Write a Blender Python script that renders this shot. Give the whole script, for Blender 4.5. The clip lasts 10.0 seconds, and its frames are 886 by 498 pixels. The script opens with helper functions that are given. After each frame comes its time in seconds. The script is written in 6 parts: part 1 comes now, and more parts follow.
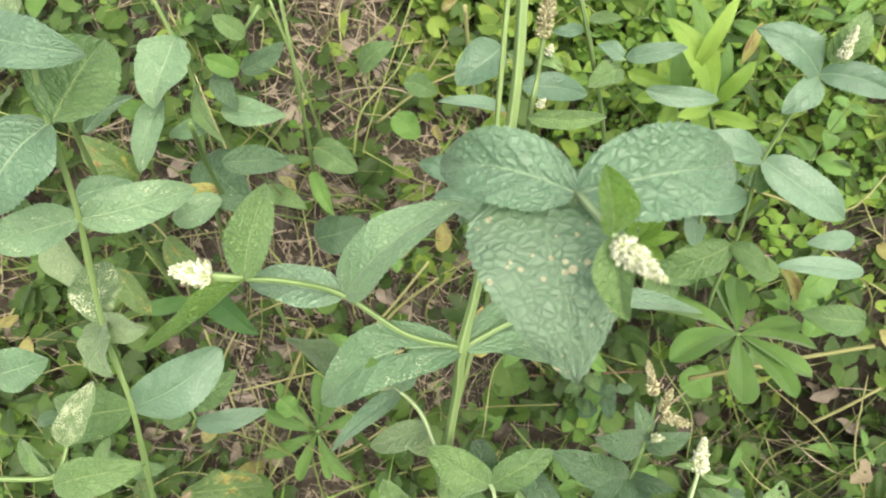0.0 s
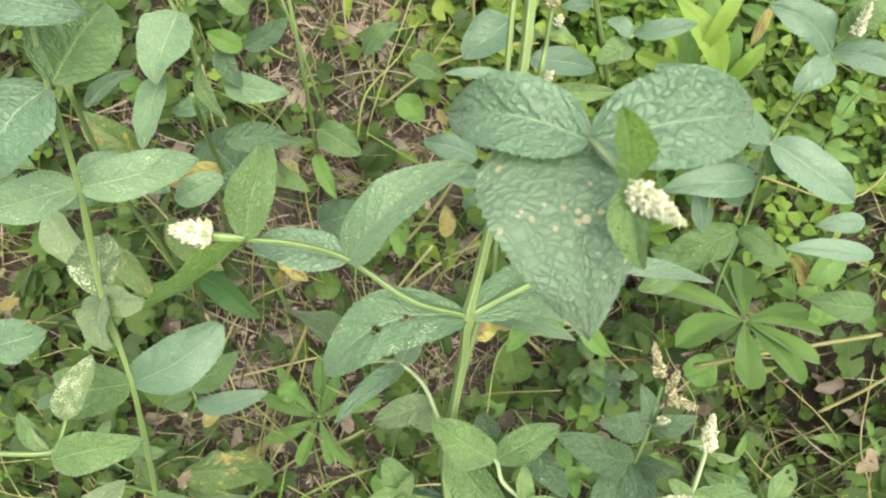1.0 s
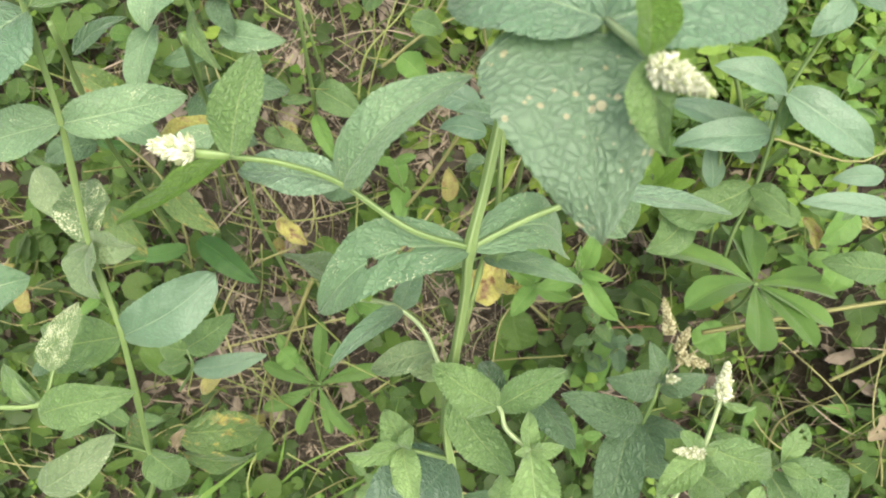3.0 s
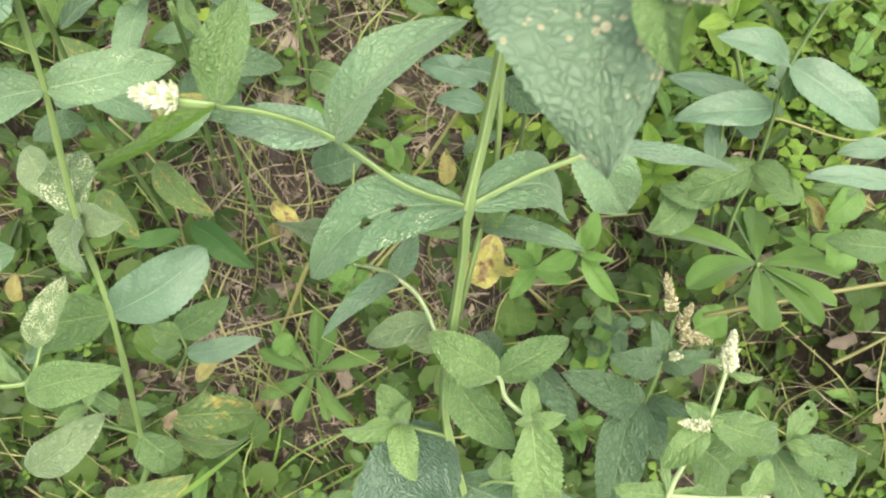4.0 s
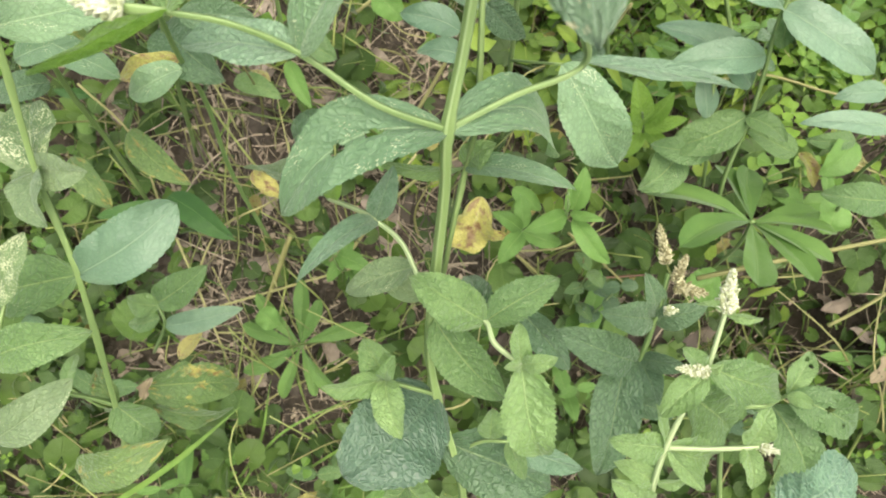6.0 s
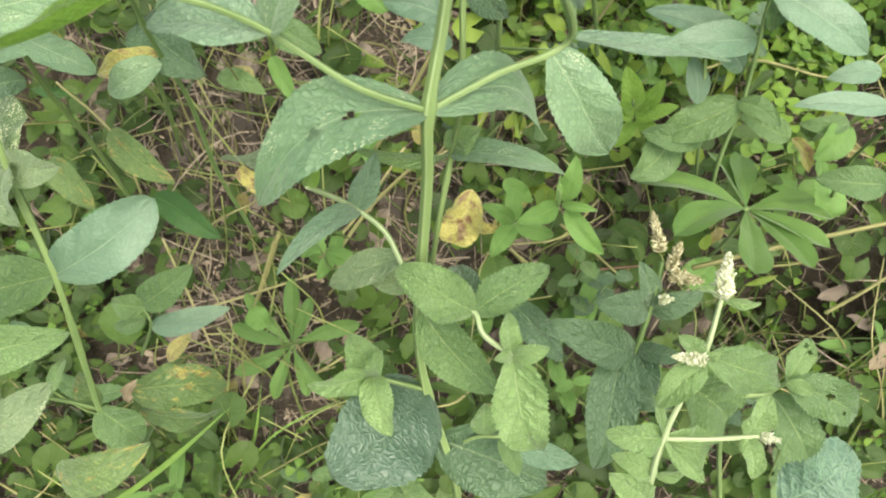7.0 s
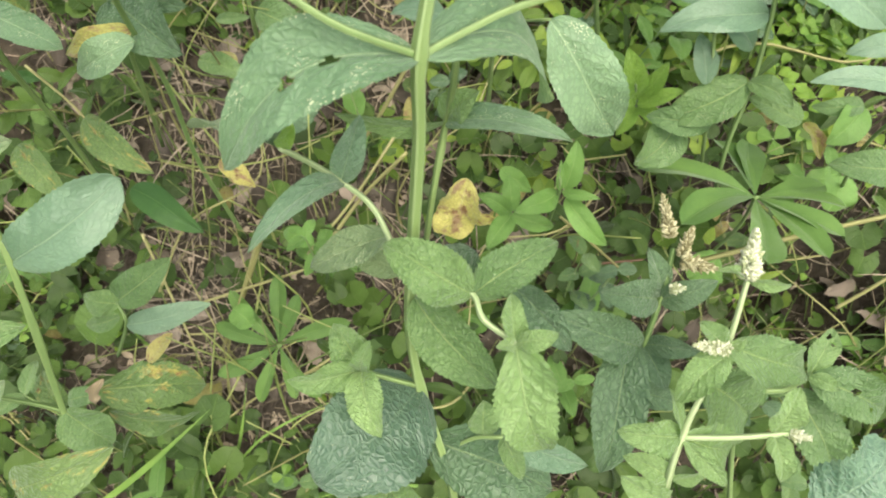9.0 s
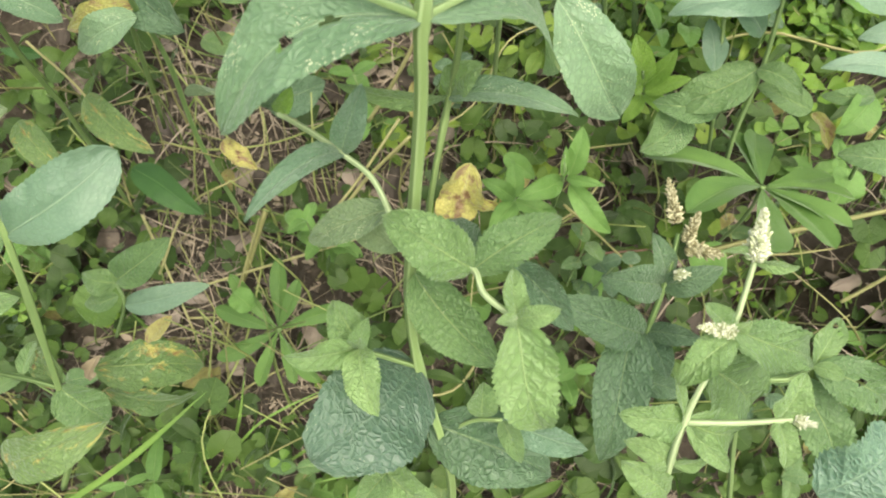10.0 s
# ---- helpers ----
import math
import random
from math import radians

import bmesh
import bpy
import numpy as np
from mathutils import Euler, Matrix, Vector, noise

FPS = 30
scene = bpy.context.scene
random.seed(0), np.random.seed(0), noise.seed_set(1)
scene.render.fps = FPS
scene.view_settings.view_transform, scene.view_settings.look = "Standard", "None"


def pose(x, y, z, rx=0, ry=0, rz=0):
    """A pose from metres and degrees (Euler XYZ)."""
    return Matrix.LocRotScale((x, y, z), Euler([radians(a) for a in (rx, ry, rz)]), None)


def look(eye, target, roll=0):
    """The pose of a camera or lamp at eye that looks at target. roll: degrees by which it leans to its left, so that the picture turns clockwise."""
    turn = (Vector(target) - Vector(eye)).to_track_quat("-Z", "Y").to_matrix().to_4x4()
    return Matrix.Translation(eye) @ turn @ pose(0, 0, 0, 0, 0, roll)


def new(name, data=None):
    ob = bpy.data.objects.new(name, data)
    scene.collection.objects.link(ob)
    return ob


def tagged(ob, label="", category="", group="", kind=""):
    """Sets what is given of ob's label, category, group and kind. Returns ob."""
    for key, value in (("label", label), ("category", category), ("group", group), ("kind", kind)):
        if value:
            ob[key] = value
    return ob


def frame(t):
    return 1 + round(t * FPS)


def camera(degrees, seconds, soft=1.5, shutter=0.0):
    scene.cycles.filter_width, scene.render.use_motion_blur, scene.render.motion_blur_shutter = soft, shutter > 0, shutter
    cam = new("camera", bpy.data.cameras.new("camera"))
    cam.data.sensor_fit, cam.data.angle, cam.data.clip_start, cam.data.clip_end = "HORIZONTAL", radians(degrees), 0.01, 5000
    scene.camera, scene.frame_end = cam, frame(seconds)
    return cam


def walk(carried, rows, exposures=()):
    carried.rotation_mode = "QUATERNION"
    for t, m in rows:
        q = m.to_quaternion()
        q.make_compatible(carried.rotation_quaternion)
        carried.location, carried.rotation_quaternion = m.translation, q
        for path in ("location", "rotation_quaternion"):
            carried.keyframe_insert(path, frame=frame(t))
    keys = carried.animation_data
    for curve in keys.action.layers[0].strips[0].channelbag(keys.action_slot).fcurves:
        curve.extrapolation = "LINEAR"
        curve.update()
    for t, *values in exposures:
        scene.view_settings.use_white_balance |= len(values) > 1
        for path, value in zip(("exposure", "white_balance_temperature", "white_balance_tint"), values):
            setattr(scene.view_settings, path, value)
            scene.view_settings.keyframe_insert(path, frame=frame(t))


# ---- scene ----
cam = camera(63.0, 10.0, soft=1.9)
cam.data.dof.use_dof = True
cam.data.dof.focus_distance, cam.data.dof.aperture_fstop = 0.35, 24.0
PATH = [
    (0.0, pose(0.0000, -0.0000, 1.0000, 35.00, 0.00, 0.00)),
    (0.5, pose(-0.0011, -0.0038, 0.9941, 34.95, -0.09, 0.19)),
    (1.0, pose(-0.0015, -0.0063, 0.9882, 34.76, -0.12, 0.46)),
    (1.5, pose(-0.0016, -0.0083, 0.9813, 34.55, -0.11, 0.63)),
    (2.0, pose(-0.0017, -0.0097, 0.9738, 34.28, -0.12, 0.73)),
    (2.5, pose(-0.0010, -0.0115, 0.9682, 33.90, 0.06, 0.77)),
    (4.0, pose(0.0003, -0.0197, 0.9466, 33.48, 0.17, 0.29)),
    (4.5, pose(-0.0002, -0.0228, 0.9371, 33.51, -0.07, 0.03)),
    (5.0, pose(0.0002, -0.0251, 0.9301, 33.16, -0.07, -0.30)),
    (5.5, pose(0.0016, -0.0263, 0.9257, 32.71, 0.06, -0.72)),
    (7.0, pose(0.0070, -0.0241, 0.9102, 32.48, 0.54, -2.41)),
    (7.5, pose(0.0081, -0.0209, 0.9053, 32.38, 1.00, -3.18)),
    (8.0, pose(0.0079, -0.0177, 0.8961, 32.75, 0.91, -3.43)),
    (8.5, pose(0.0072, -0.0161, 0.8864, 32.97, 0.55, -3.28)),
    (9.0, pose(0.0068, -0.0161, 0.8787, 32.91, 0.27, -2.93)),
    (9.5, pose(0.0071, -0.0168, 0.8730, 32.61, 0.04, -2.47)),
    (10.0, pose(0.0074, -0.0190, 0.8706, 32.47, -0.04, -2.01)),
]
walk(cam, PATH)

# ---- light: bright open shade under a hazy sky ----
world = bpy.data.worlds.new("sky")
scene.world = world
world.use_nodes = True
wn = world.node_tree
sky = wn.nodes.new("ShaderNodeTexSky")
sky.sky_type, sky.sun_disc = "NISHITA", False
sky.sun_elevation, sky.sun_rotation = radians(61), radians(159)
sky.air_density, sky.dust_density, sky.ozone_density = 0.7, 7.0, 0.4
wn.links.new(sky.outputs[0], wn.nodes["Background"].inputs[0])
wn.nodes["Background"].inputs[1].default_value = 0.150
sun = new("sun", bpy.data.lights.new("sun", "SUN"))
sun.data.energy, sun.data.angle, sun.data.color = 2.3, radians(80), (1.0, 0.96, 0.80)
sun.matrix_world = look((0.55, -1.1, 3.2), (0, 0.3, 0.4))
scene.view_settings.exposure = 1.06


# ---- materials ----
class Mat:
    """A small builder of node materials."""

    def __init__(self, name):
        self.m = bpy.data.materials.new(name)
        self.m.use_nodes = True
        self.t = self.m.node_tree
        self.b = self.t.nodes["Principled BSDF"]


    def link(self, a, b):
        self.t.links.new(a, b)

    def math(self, op, a, b=None, c=None):
        node = self.t.nodes.new("ShaderNodeMath")
        node.operation = op
        for i, v in enumerate((a, b, c)):
            if v is None:
                continue
            if isinstance(v, (int, float)):
                node.inputs[i].default_value = v
            else:
                self.link(v, node.inputs[i])
        return node.outputs[0]

    def ramp(self, fac, *stops):
        node = self.t.nodes.new("ShaderNodeValToRGB")
        e = node.color_ramp.elements
        while len(e) < len(stops):
            e.new(0.5)
        for el, (p, c) in zip(e, stops):
            el.position, el.color = p, (*c, 1) if len(c) == 3 else c
        self.link(fac, node.inputs[0])
        return node.outputs[0]

    def mix(self, fac, a, b):
        node = self.t.nodes.new("ShaderNodeMix")
        node.data_type = "RGBA"
        for i, v in ((0, fac), (6, a), (7, b)):
            if isinstance(v, tuple):
                node.inputs[i].default_value = (*v, 1)
            elif isinstance(v, (int, float)):
                node.inputs[i].default_value = v
            else:
                self.link(v, node.inputs[i])
        return node.outputs[2]

    def noise(self, vec, scale, detail=3.0, rough=0.55):
        node = self.t.nodes.new("ShaderNodeTexNoise")
        node.inputs["Scale"].default_value, node.inputs["Detail"].default_value = scale, detail
        node.inputs["Roughness"].default_value = rough
        if vec is not None:
            self.link(vec, node.inputs["Vector"])
        return node.outputs[0]

    def voronoi(self, vec, scale, feature="F1", out="Distance"):
        node = self.t.nodes.new("ShaderNodeTexVoronoi")
        node.feature = feature
        if feature == "SMOOTH_F1":
            node.inputs["Smoothness"].default_value = 0.22
        node.inputs["Scale"].default_value = scale
        self.link(vec, node.inputs["Vector"])
        return node.outputs[out]

    def bump(self, height, strength, distance):
        node = self.t.nodes.new("ShaderNodeBump")
        node.inputs["Strength"].default_value, node.inputs["Distance"].default_value = strength, distance
        self.link(height, node.inputs["Height"])
        self.link(node.outputs[0], self.b.inputs["Normal"])
        return node.outputs[0]


def leaf_material(name, dark, light, vein, rough=0.50, veins=6.5, slant=0.52, crinkle=1.0, specks=0.0, blotch=0.0, rot=(0.42, 0.33, 0.05),
                  glow=0.3, per_island=False, cell=44.0, net_scale=24.0, vary=0.42, even=0.46, gloss=0.5, speck=(0.55, 0.58, 0.40), pale_net=False):
    """Leaf: pale midrib, pinnate vein net with groove shade painted dark (or pale veins), quilted blade, insect specks,
    blotches; light comes through the blade.
    """
    s = Mat(name)
    uv = s.t.nodes.new("ShaderNodeUVMap").outputs[0]
    tex = s.t.nodes.new("ShaderNodeTexCoord").outputs["Object"]
    info = s.t.nodes.new("ShaderNodeNewGeometry").outputs["Random Per Island"] if per_island else s.t.nodes.new("ShaderNodeObjectInfo").outputs["Random"]
    sep = s.t.nodes.new("ShaderNodeSeparateXYZ")
    s.link(uv, sep.inputs[0])
    u, v = sep.outputs[0], sep.outputs[1]
    av = s.math("ABSOLUTE", s.math("MULTIPLY_ADD", v, 2.0, -1.0))
    wob = s.noise(uv, 5.0, 2.0)
    thin = s.math("SUBTRACT", 1.0, s.math("MULTIPLY", u, 0.7))
    mid = s.math("SUBTRACT", 1.0, s.math("SMOOTH_MIN", s.math("DIVIDE", av, s.math("MULTIPLY", thin, 0.05)), 1.0, 0.25))
    mid = s.math("MAXIMUM", mid, 0.0)
    ph = s.math("ADD", s.math("SUBTRACT", s.math("MULTIPLY", u, veins), s.math("MULTIPLY", s.math("POWER", av, 0.8), veins * slant * 0.55)),
                s.math("MULTIPLY", wob, 0.4))
    ph = s.math("ADD", ph, s.math("MULTIPLY", s.math("GREATER_THAN", v, 0.5), 0.37))
    tri = s.math("ABSOLUTE", s.math("SUBTRACT", s.math("FRACT", ph), 0.5))
    side = s.math("MINIMUM", s.math("MAXIMUM", s.math("MULTIPLY", s.math("SUBTRACT", tri, 0.44), 16.0), 0.0), 1.0)
    off = s.t.nodes.new("ShaderNodeVectorMath")
    off.operation = "MULTIPLY_ADD"
    s.link(uv, off.inputs[0])
    off.inputs[1].default_value = (1.0, 0.68, 1.0)
    s.link(info, off.inputs[2])
    cellco = s.t.nodes.new("ShaderNodeCombineXYZ")
    k = net_scale / 24.0
    s.link(s.math("ADD", s.math("MULTIPLY", u, 19.0 * k), s.math("MULTIPLY", s.noise(off.outputs[0], 9.0, 2.0), 1.5)), cellco.inputs[0])
    s.link(s.math("ADD", s.math("MULTIPLY", v, 10.0 * k), s.math("MULTIPLY", s.noise(off.outputs[0], 11.0, 2.0), 1.5)), cellco.inputs[1])
    s.link(s.math("MULTIPLY", info, 40.0), cellco.inputs[2])
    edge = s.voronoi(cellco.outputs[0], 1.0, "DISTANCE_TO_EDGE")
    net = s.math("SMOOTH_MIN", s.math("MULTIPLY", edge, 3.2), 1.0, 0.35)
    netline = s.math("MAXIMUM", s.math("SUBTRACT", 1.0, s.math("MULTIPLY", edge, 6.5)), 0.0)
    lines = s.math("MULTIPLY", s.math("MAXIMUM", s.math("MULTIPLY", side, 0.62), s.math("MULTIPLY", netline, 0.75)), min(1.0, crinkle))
    patch = s.math("ADD", s.math("MULTIPLY", s.noise(tex, 160.0, 4.0), 0.4), s.math("MULTIPLY", s.noise(tex, 28.0, 2.0), 0.6))
    tone = s.math("ADD", s.math("MULTIPLY", patch, 0.75), s.math("MULTIPLY", s.math("SUBTRACT", info, 0.5), vary))
    base = s.ramp(tone, (0.20, dark), (0.62, light))
    # sunken veins get their groove shade painted in dark, unless pale_net
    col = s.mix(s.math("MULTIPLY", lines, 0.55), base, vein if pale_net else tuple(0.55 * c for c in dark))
    col = s.mix(s.math("MULTIPLY", mid, 0.7), col, vein)
    if blotch > 0:
        bn = s.noise(off.outputs[0], 4.2, 5.0, 0.7)
        bm = s.ramp(bn, (0.62 - 0.22 * blotch, (0, 0, 0)), (0.70 - 0.2 * blotch, (1, 1, 1)))
        brown = s.ramp(s.noise(off.outputs[0], 9.0, 4.0), (0.45, rot), (0.66, (0.16, 0.085, 0.03)))
        col = s.mix(bm, col, brown)
    if specks > 0:
        cells = s.voronoi(off.outputs[0], cell)
        region = s.noise(off.outputs[0], 4.0, 2.0)
        lim = s.math("MULTIPLY", s.math("MAXIMUM", s.math("SUBTRACT", region, even), 0.0), 1.9 * specks)
        sm = s.math("LESS_THAN", cells, s.math("ADD", lim, 0.03 * specks))
        col = s.mix(s.math("MULTIPLY", sm, 0.75), col, speck)
    s.link(col, s.b.inputs["Base Color"])
    s.link(s.ramp(patch, (0.3, (rough - 0.1,) * 3), (0.7, (rough + 0.12,) * 3)), s.b.inputs["Roughness"])
    s.b.inputs["Specular IOR Level"].default_value = gloss
    s.b.inputs["Sheen Weight"].default_value, s.b.inputs["Sheen Roughness"].default_value = 0.26, 0.45
    s.b.inputs["Sheen Tint"].default_value = (0.85, 1.0, 0.85, 1)
    pillow = s.math("SMOOTH_MIN", s.math("MULTIPLY", s.math("SUBTRACT", 0.5, tri), 4.2), 1.0, 0.4)
    height = s.math("ADD", s.math("MULTIPLY", net, 0.66 * crinkle), s.math("MULTIPLY", pillow, 0.50 * crinkle))
    height = s.math("ADD", height, s.math("MULTIPLY", mid, -0.5))
    height = s.math("ADD", height, s.math("MULTIPLY", s.noise(tex, 700.0, 2.0), 0.16))
    normal = s.bump(height, 0.76, 0.0008)
    through_leaf = s.t.nodes.new("ShaderNodeBsdfTranslucent")
    lift = s.t.nodes.new("ShaderNodeMix")
    lift.data_type, lift.blend_type = "RGBA", "MULTIPLY"
    lift.inputs[0].default_value = 1.0
    s.link(col, lift.inputs[6])
    lift.inputs[7].default_value = (1.7, 1.75, 0.7, 1)
    s.link(lift.outputs[2], through_leaf.inputs["Color"])
    s.link(normal, through_leaf.inputs["Normal"])
    both = s.t.nodes.new("ShaderNodeMixShader")
    both.inputs[0].default_value = glow
    s.link(s.b.outputs[0], both.inputs[1])
    s.link(through_leaf.outputs[0], both.inputs[2])
    s.link(both.outputs[0], s.t.nodes["Material Output"].inputs[0])
    return s.m


def plain_material(name, a, b, scale, rough=0.6, bump=0.4, size=0.001, stretch=(1, 1, 1), rand=0.4, per_island=False, glow=0.0, ridge=None):
    """Mottled surface with grain along one axis if stretched; ridge is the colour of a stem's raised corners."""
    s = Mat(name)
    tex = s.t.nodes.new("ShaderNodeTexCoord").outputs["Object"]
    mp = s.t.nodes.new("ShaderNodeMapping")
    mp.inputs["Scale"].default_value = stretch
    s.link(tex, mp.inputs[0])
    info = s.t.nodes.new("ShaderNodeNewGeometry").outputs["Random Per Island"] if per_island else s.t.nodes.new("ShaderNodeObjectInfo").outputs["Random"]
    n1 = s.noise(mp.outputs[0], scale, 5.0, 0.6)
    n2 = s.noise(mp.outputs[0], scale * 0.17, 2.0)
    tone = s.math("ADD", s.math("MULTIPLY", n1, 0.6), s.math("ADD", s.math("MULTIPLY", n2, 0.4), s.math("MULTIPLY", s.math("SUBTRACT", info, 0.5), rand)))
    col = s.ramp(tone, (0.25, a), (0.75, b))
    if ridge:
        sep = s.t.nodes.new("ShaderNodeSeparateXYZ")
        s.link(s.t.nodes.new("ShaderNodeUVMap").outputs[0], sep.inputs[0])
        col = s.mix(s.math("MULTIPLY", sep.outputs[0], 0.5), col, ridge)
    s.link(col, s.b.inputs["Base Color"])
    s.b.inputs["Roughness"].default_value = rough
    s.b.inputs["Specular IOR Level"].default_value = 0.3
    normal = s.bump(n1, bump, size)
    if glow > 0:
        tr = s.t.nodes.new("ShaderNodeBsdfTranslucent")
        s.link(col, tr.inputs["Color"])
        both = s.t.nodes.new("ShaderNodeMixShader")
        both.inputs[0].default_value = glow
        s.link(s.b.outputs[0], both.inputs[1])
        s.link(tr.outputs[0], both.inputs[2])
        s.link(both.outputs[0], s.t.nodes["Material Output"].inputs[0])
    return s.m


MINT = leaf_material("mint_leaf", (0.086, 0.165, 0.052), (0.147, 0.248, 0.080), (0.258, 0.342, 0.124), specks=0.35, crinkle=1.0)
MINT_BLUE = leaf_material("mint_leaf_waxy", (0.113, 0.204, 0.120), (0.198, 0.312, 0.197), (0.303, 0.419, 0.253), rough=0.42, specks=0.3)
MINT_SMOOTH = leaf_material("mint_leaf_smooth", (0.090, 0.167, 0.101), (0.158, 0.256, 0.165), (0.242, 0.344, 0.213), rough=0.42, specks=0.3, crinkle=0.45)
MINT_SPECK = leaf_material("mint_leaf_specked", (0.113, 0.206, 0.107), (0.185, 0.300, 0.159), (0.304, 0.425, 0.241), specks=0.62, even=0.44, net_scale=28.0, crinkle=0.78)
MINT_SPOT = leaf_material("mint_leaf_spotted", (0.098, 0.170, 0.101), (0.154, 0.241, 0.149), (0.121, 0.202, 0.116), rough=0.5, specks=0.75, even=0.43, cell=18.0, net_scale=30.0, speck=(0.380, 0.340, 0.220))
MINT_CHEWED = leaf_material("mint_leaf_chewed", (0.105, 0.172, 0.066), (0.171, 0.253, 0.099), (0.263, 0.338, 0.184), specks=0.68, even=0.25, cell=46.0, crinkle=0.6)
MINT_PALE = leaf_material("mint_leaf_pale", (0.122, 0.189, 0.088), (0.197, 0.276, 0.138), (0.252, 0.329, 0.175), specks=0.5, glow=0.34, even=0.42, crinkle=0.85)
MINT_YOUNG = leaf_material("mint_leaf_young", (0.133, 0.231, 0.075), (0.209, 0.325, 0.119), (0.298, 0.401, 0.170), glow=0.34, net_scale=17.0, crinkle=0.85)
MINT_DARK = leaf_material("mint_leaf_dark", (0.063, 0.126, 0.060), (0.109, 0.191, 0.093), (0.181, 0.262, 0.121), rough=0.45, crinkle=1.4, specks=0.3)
MINT_BLISTER = leaf_material("mint_leaf_blistered", (0.086, 0.166, 0.107), (0.150, 0.258, 0.173), (0.204, 0.323, 0.204), rough=0.34, crinkle=1.0, net_scale=22.0, specks=0.25, pale_net=True)
DARK_BLISTER = leaf_material("mint_leaf_dark_blistered", (0.038, 0.081, 0.051), (0.068, 0.128, 0.078), (0.102, 0.170, 0.102), rough=0.34, crinkle=0.95, net_scale=33.0, specks=0.35, pale_net=True)
MINT_OLD = leaf_material("mint_leaf_old", (0.085, 0.154, 0.044), (0.140, 0.223, 0.064), (0.243, 0.320, 0.105), blotch=0.3, specks=0.3, rot=(0.330, 0.310, 0.080))
YELLOWED = leaf_material("yellowed_leaf", (0.299, 0.297, 0.075), (0.440, 0.414, 0.125), (0.405, 0.414, 0.200), blotch=0.5, rot=(0.264, 0.180, 0.100))
# thin leaf: light coming through is also put into a brighter base colour
MINT_BACKLIT = leaf_material("mint_leaf_backlit", (0.130, 0.245, 0.050), (0.200, 0.335, 0.070), (0.26, 0.38, 0.12), glow=0.62, specks=0.2)
MINT_FRESH = leaf_material("mint_leaf_fresh", (0.170, 0.310, 0.040), (0.250, 0.420, 0.070), (0.30, 0.46, 0.12), glow=0.45)
# weed Q's lance leaves: the shade they stand in is put into the colour
LANCE_SHADED = leaf_material("lance_leaf_shaded", (0.040, 0.105, 0.025), (0.075, 0.170, 0.040), (0.10, 0.20, 0.06), veins=12.0, slant=1.2, crinkle=0.2, gloss=0.3)
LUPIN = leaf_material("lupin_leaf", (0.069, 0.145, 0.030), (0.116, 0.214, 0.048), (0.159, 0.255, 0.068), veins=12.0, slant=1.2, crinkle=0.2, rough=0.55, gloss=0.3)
# lit copy of LUPIN: sunlight on the upper lupin put into the colour
LUPIN_SUNLIT = leaf_material("lupin_leaf_sunlit", (0.136, 0.241, 0.033), (0.209, 0.327, 0.057), (0.251, 0.363, 0.095), veins=12.0, slant=1.2, crinkle=0.2, gloss=0.3)
WEED = leaf_material("weed_leaf", (0.083, 0.171, 0.035), (0.132, 0.255, 0.060), (0.187, 0.294, 0.090), crinkle=0.4, gloss=0.3)
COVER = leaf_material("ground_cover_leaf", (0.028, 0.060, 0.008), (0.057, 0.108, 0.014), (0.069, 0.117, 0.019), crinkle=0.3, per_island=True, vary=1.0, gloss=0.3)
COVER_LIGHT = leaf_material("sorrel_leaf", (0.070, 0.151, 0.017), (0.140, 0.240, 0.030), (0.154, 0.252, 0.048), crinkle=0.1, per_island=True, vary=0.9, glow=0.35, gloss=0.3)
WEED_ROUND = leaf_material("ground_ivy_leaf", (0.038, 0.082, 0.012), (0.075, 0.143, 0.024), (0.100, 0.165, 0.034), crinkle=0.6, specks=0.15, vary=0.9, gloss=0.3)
# yellower growth; the open light up the bank is painted into it too
COVER_FRESH_LIT = leaf_material("fresh_lit_cover_leaf", (0.094, 0.163, 0.021), (0.188, 0.279, 0.040), (0.213, 0.295, 0.059), crinkle=0.3, per_island=True, vary=1.0, glow=0.35, gloss=0.3)
SORREL_ONE = leaf_material("wood_sorrel_leaf", (0.077, 0.163, 0.020), (0.150, 0.260, 0.034), (0.162, 0.268, 0.053), crinkle=0.1, glow=0.35, gloss=0.3)
STEM = plain_material("green_stem", (0.110, 0.185, 0.058), (0.190, 0.280, 0.100), 90.0, 0.5, 0.3, 0.0005, (1, 1, 0.12), glow=0.1, ridge=(0.300, 0.400, 0.190))
STEM_PALE = plain_material("pale_stem", (0.235, 0.320, 0.150), (0.360, 0.450, 0.240), 90.0, 0.5, 0.3, 0.0005, (1, 1, 0.12), glow=0.1, ridge=(0.420, 0.500, 0.300))
STEM_DARK = plain_material("dark_stem", (0.090, 0.158, 0.049), (0.165, 0.240, 0.084), 90.0, 0.55, 0.3, 0.0005, (1, 1, 0.15), ridge=(0.190, 0.270, 0.100))
STALK = plain_material("straw_stalk", (0.175, 0.178, 0.066), (0.305, 0.300, 0.135), 60.0, 0.6, 0.3, 0.0006, (1, 1, 1), rand=0.7)
PETAL = plain_material("flower_cream", (0.36, 0.41, 0.22), (0.70, 0.73, 0.56), 700.0, 0.6, 0.4, 0.0006, per_island=True, rand=0.8, glow=0.2)
PETAL_DRY = plain_material("flower_dry", (0.170, 0.160, 0.075), (0.430, 0.420, 0.260), 600.0, 0.7, 0.4, 0.0006, per_island=True, rand=0.7)
